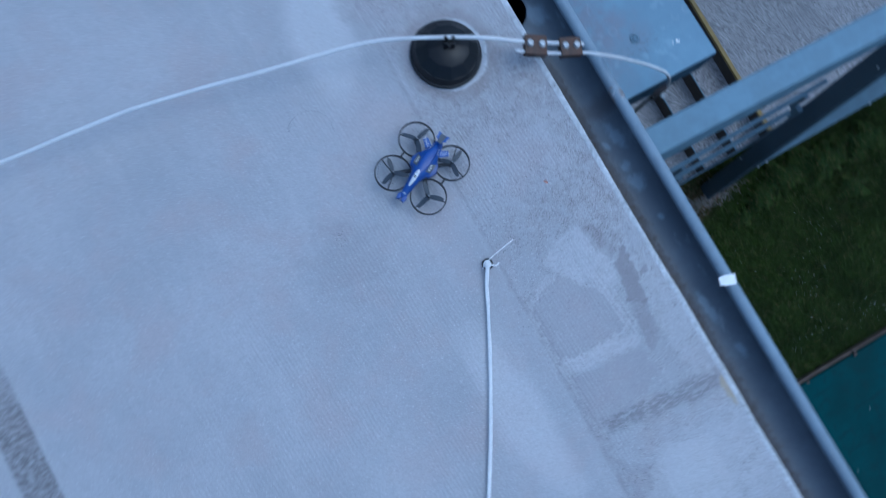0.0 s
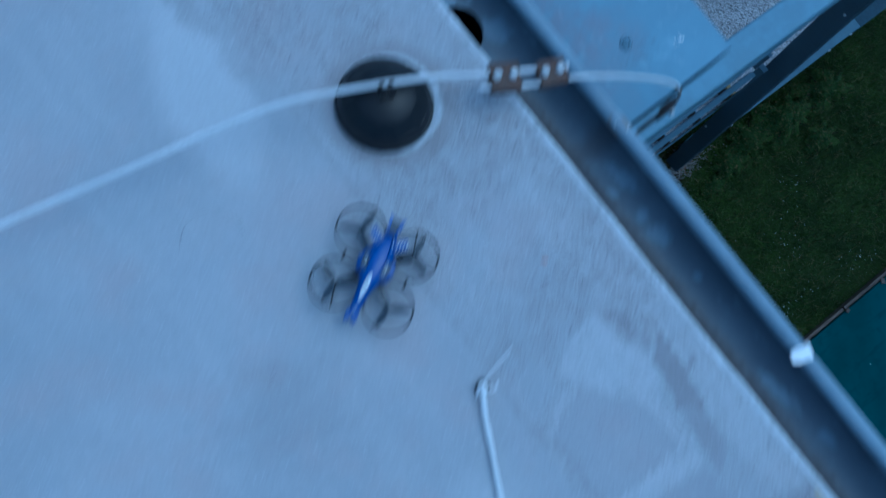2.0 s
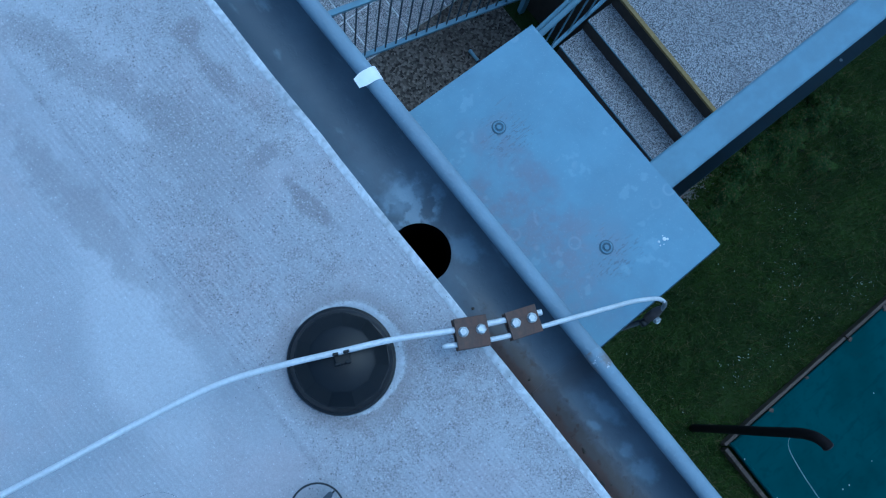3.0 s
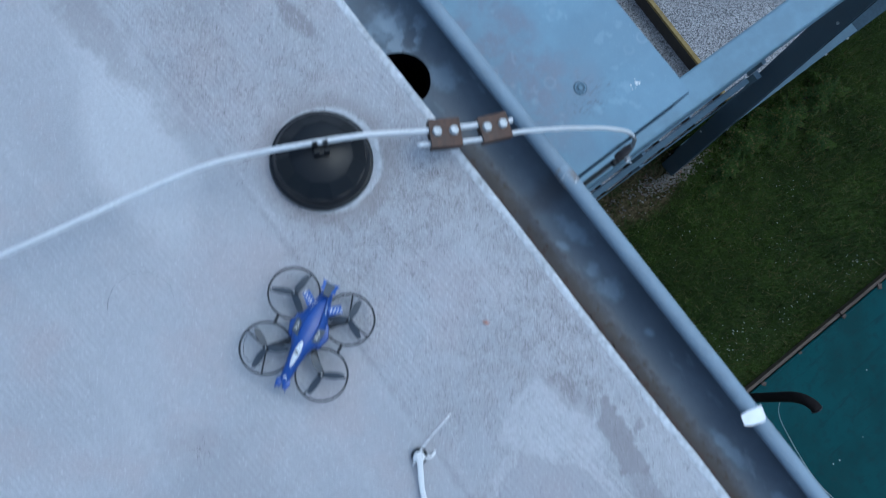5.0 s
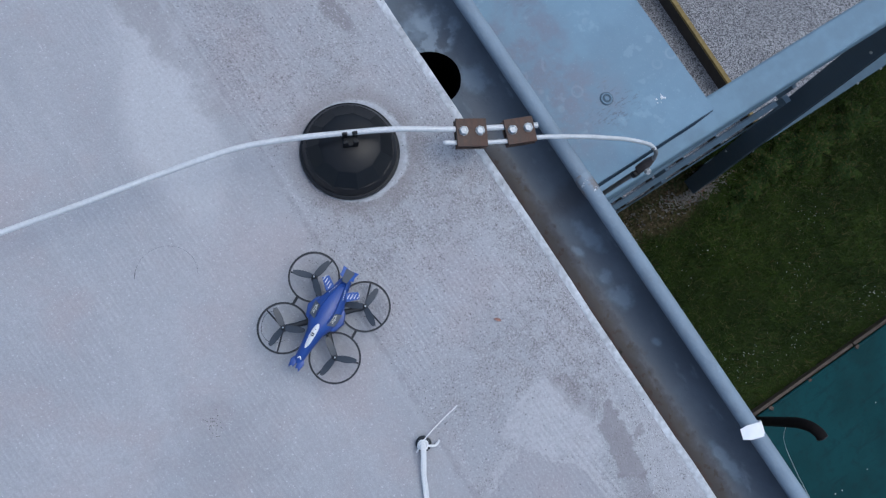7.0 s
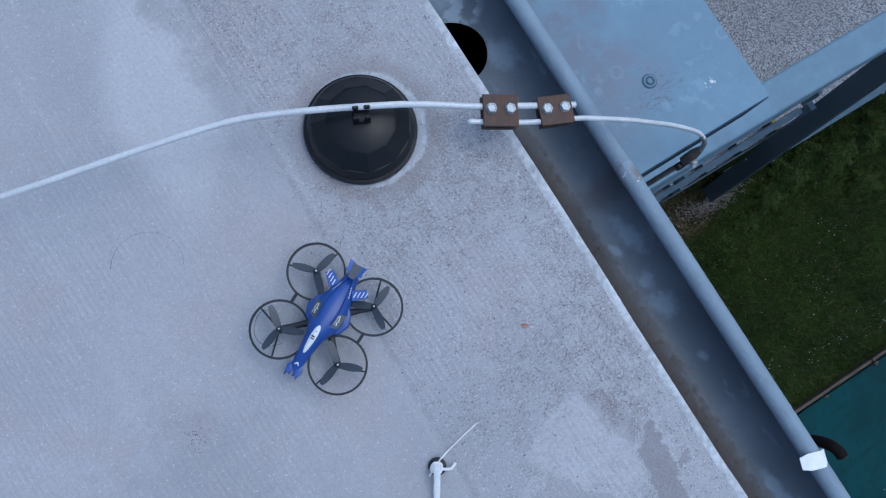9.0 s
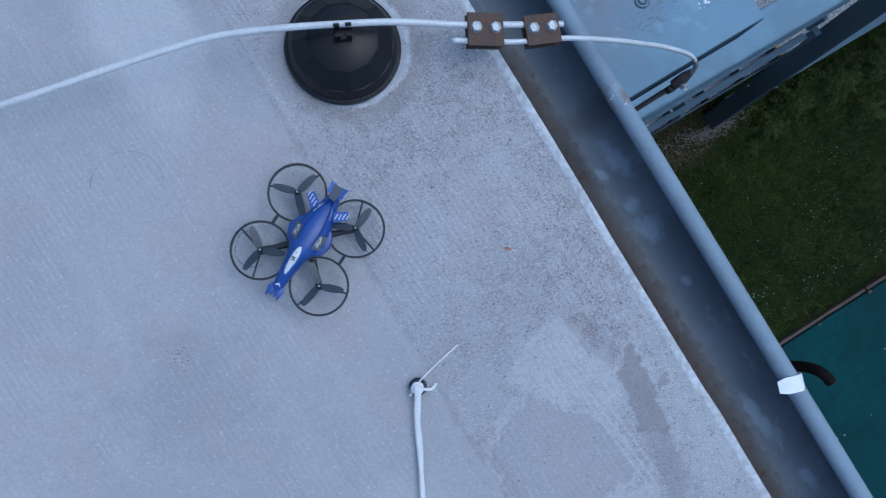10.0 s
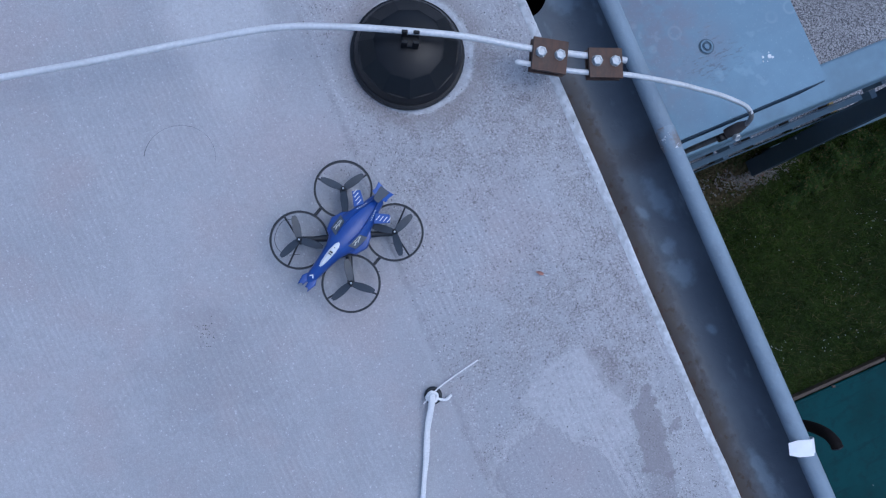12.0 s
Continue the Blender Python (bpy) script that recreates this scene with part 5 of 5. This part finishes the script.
def blades(name, label, count, area, length, width, material, category, keep=None, seed=1):
    g = np.random.default_rng(seed)
    verts, faces = [], []
    while len(faces) < count:
        x, y = g.uniform(area[0], area[1]), g.uniform(area[2], area[3])
        if keep and not keep(x, y):
            continue
        z = lawn_height(x, y)
        a, lean = g.uniform(0, 2 * math.pi), g.uniform(0.2, 1.1)
        ln, w = length * g.uniform(0.5, 1.4), width * g.uniform(0.6, 1.3)
        dx, dy = math.cos(a), math.sin(a)
        i = len(verts)
        verts += [(x - dy * w, y + dx * w, z), (x + dy * w, y - dx * w, z),
                  (x + dx * ln * lean * 0.9, y + dy * ln * lean * 0.9, z + ln * (1.15 - lean * 0.6))]
        faces.append((i, i + 1, i + 2))
    me = bpy.data.meshes.new(name)
    me.from_pydata(verts, [], faces)
    me.materials.append(M[material])
    return tagged(new(name, me), label, category, kind="stuff")


def on_lawn(x, y):
    bare = math.hypot((x - 2.85) / 0.55, (y + 0.06) / 0.22) < 1 + 0.35 * noise.noise((x * 4, y * 4, 9))
    return not (x > 2.06 and y < -1.910) and not (bare and noise.noise((x * 40, y * 40, 3)) < 0.22) and not (y > 0.20 and x > 1.0)


blades("lawn", "dark green unmown grass", 90000, (0.2, 6.6, -4.2, 0.3), 0.085, 0.0030, "grass", "grass", on_lawn)
g = np.random.default_rng(8)
centres = [(3.34, -1.64), (3.15, -1.66), (2.68, -1.64), (3.93, -1.72), (3.9, -1.70), (2.6, -1.5), (3.51, -1.16), (3.45, -1.26), (3.87, -0.82), (2.8, -0.62), (2.53, -1.45)]
daisies = bmesh.new()
for i in range(170):
    if i < 150:
        c = centres[int(g.integers(len(centres)))]
        x, y = c[0] + g.normal(0, 0.11), c[1] + g.normal(0, 0.07)
    else:
        x, y = g.uniform(0.6, 5), g.uniform(-1.7, -0.2)
    if not on_lawn(x, y):
        continue
    d = lathe([(0.0018, 0.004), (g.uniform(0.0022, 0.0042), 0.002), (0.002, 0.0)], 8)
    join(daisies, d, pose(x, y, lawn_height(x, y) + g.uniform(0.05, 0.1), g.uniform(-25, 25), g.uniform(-25, 25)))
tagged(new("daisies", finish(daisies, "daisies", "daisy")), "white daisies scattered in the grass", "flowers", kind="stuff")

stones = bmesh.new()
for i in range(1180):
    x, y = 3.16 + g.normal(0, 0.17), -0.10 + g.normal(0, 0.055)
    if i > 1000:
        x, y = g.uniform(2.2, 3.0), 0.02 - abs(g.normal(0, 0.11))
    if y > 0.06 or (abs(x - 3.05) < 0.08 and y > -0.07):
        continue
    s = bmesh.new()
    bmesh.ops.create_icosphere(s, subdivisions=1, radius=g.uniform(0.004, 0.012))
    join(stones, s, pose(x, y, lawn_height(x, y) + 0.006, g.uniform(0, 90), g.uniform(0, 90), g.uniform(0, 180)) @ Matrix.Diagonal((1.3, 0.9, 0.6, 1)))
tagged(new("gravel_patch", finish(stones, "gravel_patch", "stone")), "pale gravel stones on bare soil", "gravel", kind="stuff")


def shrub(x, y, rx, ry, h, count, seed):
    g = np.random.default_rng(seed)
    z0 = lawn_height(x, y)
    sh = thing("ground_shrub", "low dark green weeds growing beside the stair", "shrub", pose(x, y, z0), "shrubs beside the stair")
    stems = bmesh.new()
    for k in range(7):
        a = k * 0.9 + g.uniform(0, 0.5)
        tube(spline([(0, 0, -0.03), (rx * 0.3 * math.cos(a), ry * 0.3 * math.sin(a), h * 0.4), (rx * 0.75 * math.cos(a), ry * 0.75 * math.sin(a), h * 0.8)], 4), 0.006, 6, lambda s: 1 - 0.7 * s, bm=stems)
    part("stems", stems, "post", sh, "thin brown stems")
    verts, faces = [], []
    while len(faces) < count:
        a, q = g.uniform(0, 2 * math.pi), g.uniform(0, 1) ** 0.5
        lump = 0.75 + 0.5 * noise.noise((3 * math.cos(a) + seed, 3 * math.sin(a), 0.5 + q))
        px, py = rx * q * lump * math.cos(a), ry * q * lump * math.sin(a)
        pz = h * (1 - q * q) * g.uniform(0.35, 1.05) * (0.7 + 0.6 * noise.noise((px * 7, py * 7, seed)) + 0.2) + 0.03
        ln, w = g.uniform(0.012, 0.030), g.uniform(0.004, 0.010)
        m = pose(px, py, max(0.01, pz), g.uniform(-50, 50), g.uniform(-50, 50), g.uniform(0, 360))
        i = len(verts)
        verts += [tuple(m @ Vector(p)) for p in ((-ln / 2, 0, 0), (0, -w, 0.002), (ln / 2, 0, -0.004), (0, w, 0.002))]
        faces.append((i, i + 1, i + 2, i + 3))
    me = bpy.data.meshes.new("crown")
    me.from_pydata(verts, [], faces)
    me.materials.append(M["leaf"])
    c = new("crown", me)
    c.parent = sh


for i, (x, y, rx, ry, h) in enumerate(((3.55, -0.36, 0.20, 0.14, 0.07), (3.85, -0.28, 0.30, 0.20, 0.10), (4.25, -0.32, 0.42, 0.26, 0.13), (4.75, -0.34, 0.34, 0.24, 0.12), (4.4, -0.66, 0.24, 0.16, 0.07), (3.30, -0.42, 0.14, 0.10, 0.05))):
    shrub(x, y, rx, ry, h, int(9000 * rx * ry / 0.1), 20 + i)

# tarpaulin-covered pit with timber edging
pit = thing("covered_pit", "teal tarpaulin stretched over a timber-edged pit", "tarpaulin", pose(2.085, -1.930, GROUND))
tp = bmesh.new()
nx, ny = 70, 60
grid = [[tp.verts.new((0.035 + 5.5 * i / nx, -0.035 - 5.0 * j / ny, 0.045 + 0.014 * noise.noise((i * 0.25, j * 0.11, 2)) + 0.010 * noise.noise((i * 0.6 + j * 0.2, j * 0.5, 7)) - 0.05 * min(1, i / 8) * min(1, j / 8))) for j in range(ny + 1)] for i in range(nx + 1)]
for i in range(nx):
    for j in range(ny):
        tp.faces.new((grid[i][j], grid[i][j + 1], grid[i + 1][j + 1], grid[i + 1][j]))
tp.normal_update()
bmesh.ops.solidify(tp, geom=tp.faces[:], thickness=0.004)
part("tarpaulin", tp, "tarp", pit, smooth=True)
part("edge_roll", tube([(0.05, -0.02 - 5 * j / 30, 0.055 + 0.006 * noise.noise((0, j * 0.7, 1))) for j in range(31)], 0.016, 8), "tarp", pit, "rolled tarpaulin hem", smooth=True)
part("edge_roll", tube([(0.03 + 5.4 * j / 30, -0.040, 0.052 + 0.008 * noise.noise((3, j * 0.7, 1))) for j in range(31)], 0.011, 8), "tarp", pit, "rolled tarpaulin hem", smooth=True)
for k in range(4):
    part("edging_board", block(0.0 + 1.45 * k, 1.44 + 1.45 * k, -0.018, 0.010, -0.06, 0.062 + 0.004 * (k % 2), 0.004), "timber", pit)
    part("edging_board", block(-0.03, 0.004, -1.29 - 1.3 * k, -0.035 - 1.3 * k, -0.06, 0.058 + 0.004 * (k % 2), 0.004), "timber", pit)
for k, (x, q) in enumerate(((0.22, 0.5), (0.50, 1.0), (0.93, 0.7), (1.46, 0.9), (1.90, 1.2), (2.6, 0.8))):
    peg = block(-0.016 * q, 0.016 * q, -0.022 * q, 0.020 * q, 0.045, 0.072, 0.005)
    peg.transform(pose(x, -0.04, 0, 0, 0, 37 * k))
    part("peg", peg, "timber", pit, "brown fixing peg")

post = thing("bent_pipe", "dark brown upright pipe with a bent top", "pipe", pose(1.985, -1.685, GROUND))
part("shaft", tube([(0, 0, -0.1), (0.004, 0.006, 0.6), (-0.015, 0.022, 1.2), (-0.03, 0.040, 1.70)], 0.033, 16), "post", post, smooth=True)
part("elbow", tube(spline([(-0.03, 0.040, 1.69), (-0.03, 0.036, 1.82), (-0.025, 0.010, 1.92), (-0.022, -0.035, 1.965), (-0.022, -0.062, 1.965)], 6), 0.0345, 16), "post", post, "bent end", smooth=True)
part("mouth", tube([(-0.022, -0.060, 1.965), (-0.022, -0.066, 1.964)], 0.0368, 18), "charcoal", post, "dark rim", smooth=True)
line = thing("string", "thin pale string tied to the bent pipe", "string")
part("strand", tube(spline([(1.945, -1.64, GROUND + 1.60), (1.99, -1.70, GROUND + 1.53), (2.12, -2.0, GROUND + 1.0), (2.38, -2.79, GROUND + 0.2), (2.5, -3.3, GROUND + 0.09)], 6), 0.0013, 6), "rope", line)

# stair and landing
STEP_X, RUN, RISE, TOP = 3.171, 0.225, 0.166, -4.57
stair = thing("garden_stair", "exposed aggregate stair with dark risers and yellow nosing", "stair", pose(0, 0, 0))
S0, S1 = 0.100, 1.385
part("landing", block(STEP_X - 0.006, 7.5, S0, 3.6, TOP - 0.030, TOP, 0.004), "aggregate", stair, "exposed aggregate landing slab")
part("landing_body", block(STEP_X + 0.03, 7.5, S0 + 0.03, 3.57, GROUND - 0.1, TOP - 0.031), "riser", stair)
part("nosing", block(STEP_X - 0.010, STEP_X + 0.024, S0 + 0.002, S1, TOP - 0.022, TOP + 0.004, 0.003), "yellow", stair, "worn yellow edge strip")
for k in range(1, 9):
    z = TOP - RISE * k
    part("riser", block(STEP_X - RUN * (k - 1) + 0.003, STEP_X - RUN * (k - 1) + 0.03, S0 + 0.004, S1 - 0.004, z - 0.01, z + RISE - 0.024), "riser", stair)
    if z > GROUND + 0.05:
        part("tread", block(STEP_X - RUN * k, STEP_X - RUN * (k - 1) + 0.02, S0, S1, z - 0.022, z, 0.003), "aggregate", stair, "exposed aggregate tread")
        part("tread_edge", block(STEP_X - RUN * k - 0.004, STEP_X - RUN * k - 0.0005, S0 + 0.002, S1 - 0.002, z - 0.012, z + 0.003), "galv", stair, "thin pale edge strip")

tagged(new("pebble_bed", finish(block(0.1, 3.0, S1 + 0.02, 2.42, GROUND - 0.05, GROUND + 0.03), "pebble_bed", "pebbles")), "dark pebble bed beside the stair", "gravel", kind="structure")
tagged(new("stair_foot", finish(block(-0.15, 1.55, 0.09, S1 + 0.01, GROUND - 0.05, GROUND + 0.028), "stair_foot", "pebbles")), "dark pebbles at the foot of the stair", "gravel", kind="structure")
paving = thing("pavement", "exposed aggregate paving slabs with pale joints", "paving", kind="structure")
part("joint_bed", block(0.2, 3.1, 2.43, 4.9, GROUND - 0.06, GROUND + 0.024), "roof_edge", paving, "pale joint mortar")
slab = finish(block(-0.194, 0.194, -0.194, 0.194, -0.03, 0.0, 0.004), "slab", "aggregate")
for i in range(7):
    for j in range(6):
        s = new("slab", slab)
        s.parent = paving
        s.matrix_world = pose(0.4 + 0.4 * i, 2.63 + 0.4 * j, GROUND + 0.03 + 0.001 * ((i * 3 + j) % 3))


# ---- steelwork above the stair ----
beam = thing("steel_beam", "galvanised rectangular steel beam over the stair", "beam")
part("box_section", block(-0.19, 6.5, 0.129, 0.271, -2.56, -2.17, 0.016, 6), "galv", beam, smooth=True)
part("wall_flange", block(-0.198, -0.188, 0.09, 0.34, -2.61, -2.12, 0.003), "galv", beam)

column = thing("steel_column", "dull dark steel column leaning in under the beam", "column", pose(3.115, -0.052, GROUND, -3.0, 0, 0))
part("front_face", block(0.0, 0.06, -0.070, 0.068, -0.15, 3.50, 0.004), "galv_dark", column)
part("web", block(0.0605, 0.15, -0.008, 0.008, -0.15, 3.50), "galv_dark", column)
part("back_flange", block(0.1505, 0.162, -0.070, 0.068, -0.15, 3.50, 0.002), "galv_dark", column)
for y, z in ((0.045, 0.86), (-0.030, 2.78)):
    b = hex_bolt(0.009, 0.007)
    b.transform(pose(-0.0005, y, z, 0, -90, 0))
    part("hex_bolt", b, "bolt", column)

brace = thing("brace_plate", "pale galvanised plate sloping up beside the landing", "brace")
bp = bmesh.new()
for dz in (0, -0.012):
    bp.faces.new([bp.verts.new((x, y, z + dz)) for x, y, z in ((3.285, -0.082, -5.76), (4.61, -0.063, -4.86), (4.61, 0.080, -4.86), (3.285, 0.050, -5.76))])
vs = bp.verts[:]
for i in range(4):
    bp.faces.new((vs[i], vs[(i + 1) % 4], vs[4 + (i + 1) % 4], vs[4 + i]))
part("plate", bp, "galv", brace)
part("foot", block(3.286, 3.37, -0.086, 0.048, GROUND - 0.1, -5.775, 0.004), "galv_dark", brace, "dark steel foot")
# added dark block that stands for the shade beyond the plate's top end
part("end_shade_block", block(4.615, 5.22, -0.070, 0.09, -5.20, -4.90, 0.004), "web", brace, "added dark block for the shade past the plate")
for x in (3.53, 3.60, 4.38, 4.54):
    b = hex_bolt(0.011, 0.010)
    b.transform(pose(x, -0.078 + 0.0143 * (x - 3.53), -5.76 + 0.679 * (x - 3.285) - 0.006, 70, 0, 0))
    part("hex_bolt", b, "bolt", brace, "bright bolt on the edge")

# railing beside the stair, and a barred gate beyond the pebble bed
rail = thing("stair_railing", "galvanised steel stair railing with thin bars", "railing")
RY = 1.40


def stair_z(x):
    return TOP - (STEP_X - x) / RUN * RISE if x < STEP_X else TOP


for h in (0.95, 0.12):
    part("handrail" if h > 0.5 else "lower_rail", tube([(1.45, RY, stair_z(1.45) + h), (STEP_X, RY, stair_z(STEP_X) + h), (5.6, RY, TOP + h)], 0.021 if h > 0.5 else 0.015, 12), "galv", rail, smooth=True)
part("middle_rail", tube([(1.45, RY + 0.07, stair_z(1.45) + 0.75), (STEP_X, RY + 0.07, TOP + 0.75), (5.6, RY + 0.07, TOP + 0.75)], 0.016, 10), "galv", rail, smooth=True)
for k in range(30):
    x = 1.5 + 0.14 * k
    part("bar", tube([(x, RY, stair_z(x) + 0.12), (x, RY, stair_z(x) + 0.94)], 0.006, 6), "galv", rail)
for x in (1.47, 2.3, STEP_X + 0.05, 4.3, 5.55):
    part("post", tube([(x, RY, GROUND if x < 3 else TOP), (x, RY, stair_z(x) + 0.94)], 0.02, 10), "galv", rail)

# flat-bar railing on the other side of the stair, ending at the top step
side = thing("stair_handrail", "galvanised flat-bar handrail sloping down beside the stair", "handrail")


def flat_bar(x0, x1, y0, y1, h, thick):
    """A bar that follows the stair's slope at the height h."""
    bm = bmesh.new()
    for dz in (0, -thick):
        bm.faces.new([bm.verts.new((x, y, stair_z(min(x, STEP_X)) + h + dz)) for x, y in ((x0, y0), (x1, y0), (x1, y1), (x0, y1))])
    vs = bm.verts[:]
    for i in range(4):
        bm.faces.new((vs[i], vs[(i + 1) % 4], vs[4 + (i + 1) % 4], vs[4 + i]))
    return bm


part("handrail", flat_bar(1.42, 3.16, 0.160, 0.194, 0.92, 0.012), "galv_mid", side)
part("outer_rail", flat_bar(1.42, 2.98, 0.104, 0.138, 0.78, 0.012), "galv_mid", side, "flat outer rail")
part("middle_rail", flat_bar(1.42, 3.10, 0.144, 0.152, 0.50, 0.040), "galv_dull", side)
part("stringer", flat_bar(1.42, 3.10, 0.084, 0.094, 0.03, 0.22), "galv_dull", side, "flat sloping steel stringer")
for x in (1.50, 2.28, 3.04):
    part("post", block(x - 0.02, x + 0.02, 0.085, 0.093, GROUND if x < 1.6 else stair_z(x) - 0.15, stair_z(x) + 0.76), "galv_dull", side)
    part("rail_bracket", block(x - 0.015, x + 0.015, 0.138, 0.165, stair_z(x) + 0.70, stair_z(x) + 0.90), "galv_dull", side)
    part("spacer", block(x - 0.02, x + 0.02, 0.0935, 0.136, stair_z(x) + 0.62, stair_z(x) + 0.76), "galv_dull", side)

gate = thing("barred_gate", "galvanised steel gate with upright bars", "gate", pose(1.616, 2.409, GROUND, 0, 0, -13.8))
part("bottom_rail", block(-1.2, 1.55, -0.022, 0.022, 0.28, 0.31, 0.004), "galv", gate)
part("top_rail", block(-1.2, 1.55, -0.022, 0.022, 1.28, 1.31, 0.004), "galv", gate)
for k in range(30):
    part("bar", tube([(-1.15 + 0.0925 * k, 0, 0.31), (-1.15 + 0.0925 * k, 0, 1.28)], 0.007, 8), "galv_dark", gate)
for x in (-1.22, 1.57):
    part("post", block(x - 0.025, x + 0.025, -0.025, 0.025, -0.05, 1.36, 0.004), "galv", gate)
stay = thing("drop_bolt", "short pale metal bar lying on the pebbles", "bar", pose(2.50, 1.88, GROUND + 0.05))
part("bar", tube([(0, 0.11, 0), (0, -0.14, 0)], 0.016, 12), "galv", stay, smooth=True)
part("collar", tube([(0, -0.01, 0), (0, -0.05, 0)], 0.021, 12), "charcoal", stay, "dark collar", smooth=True)
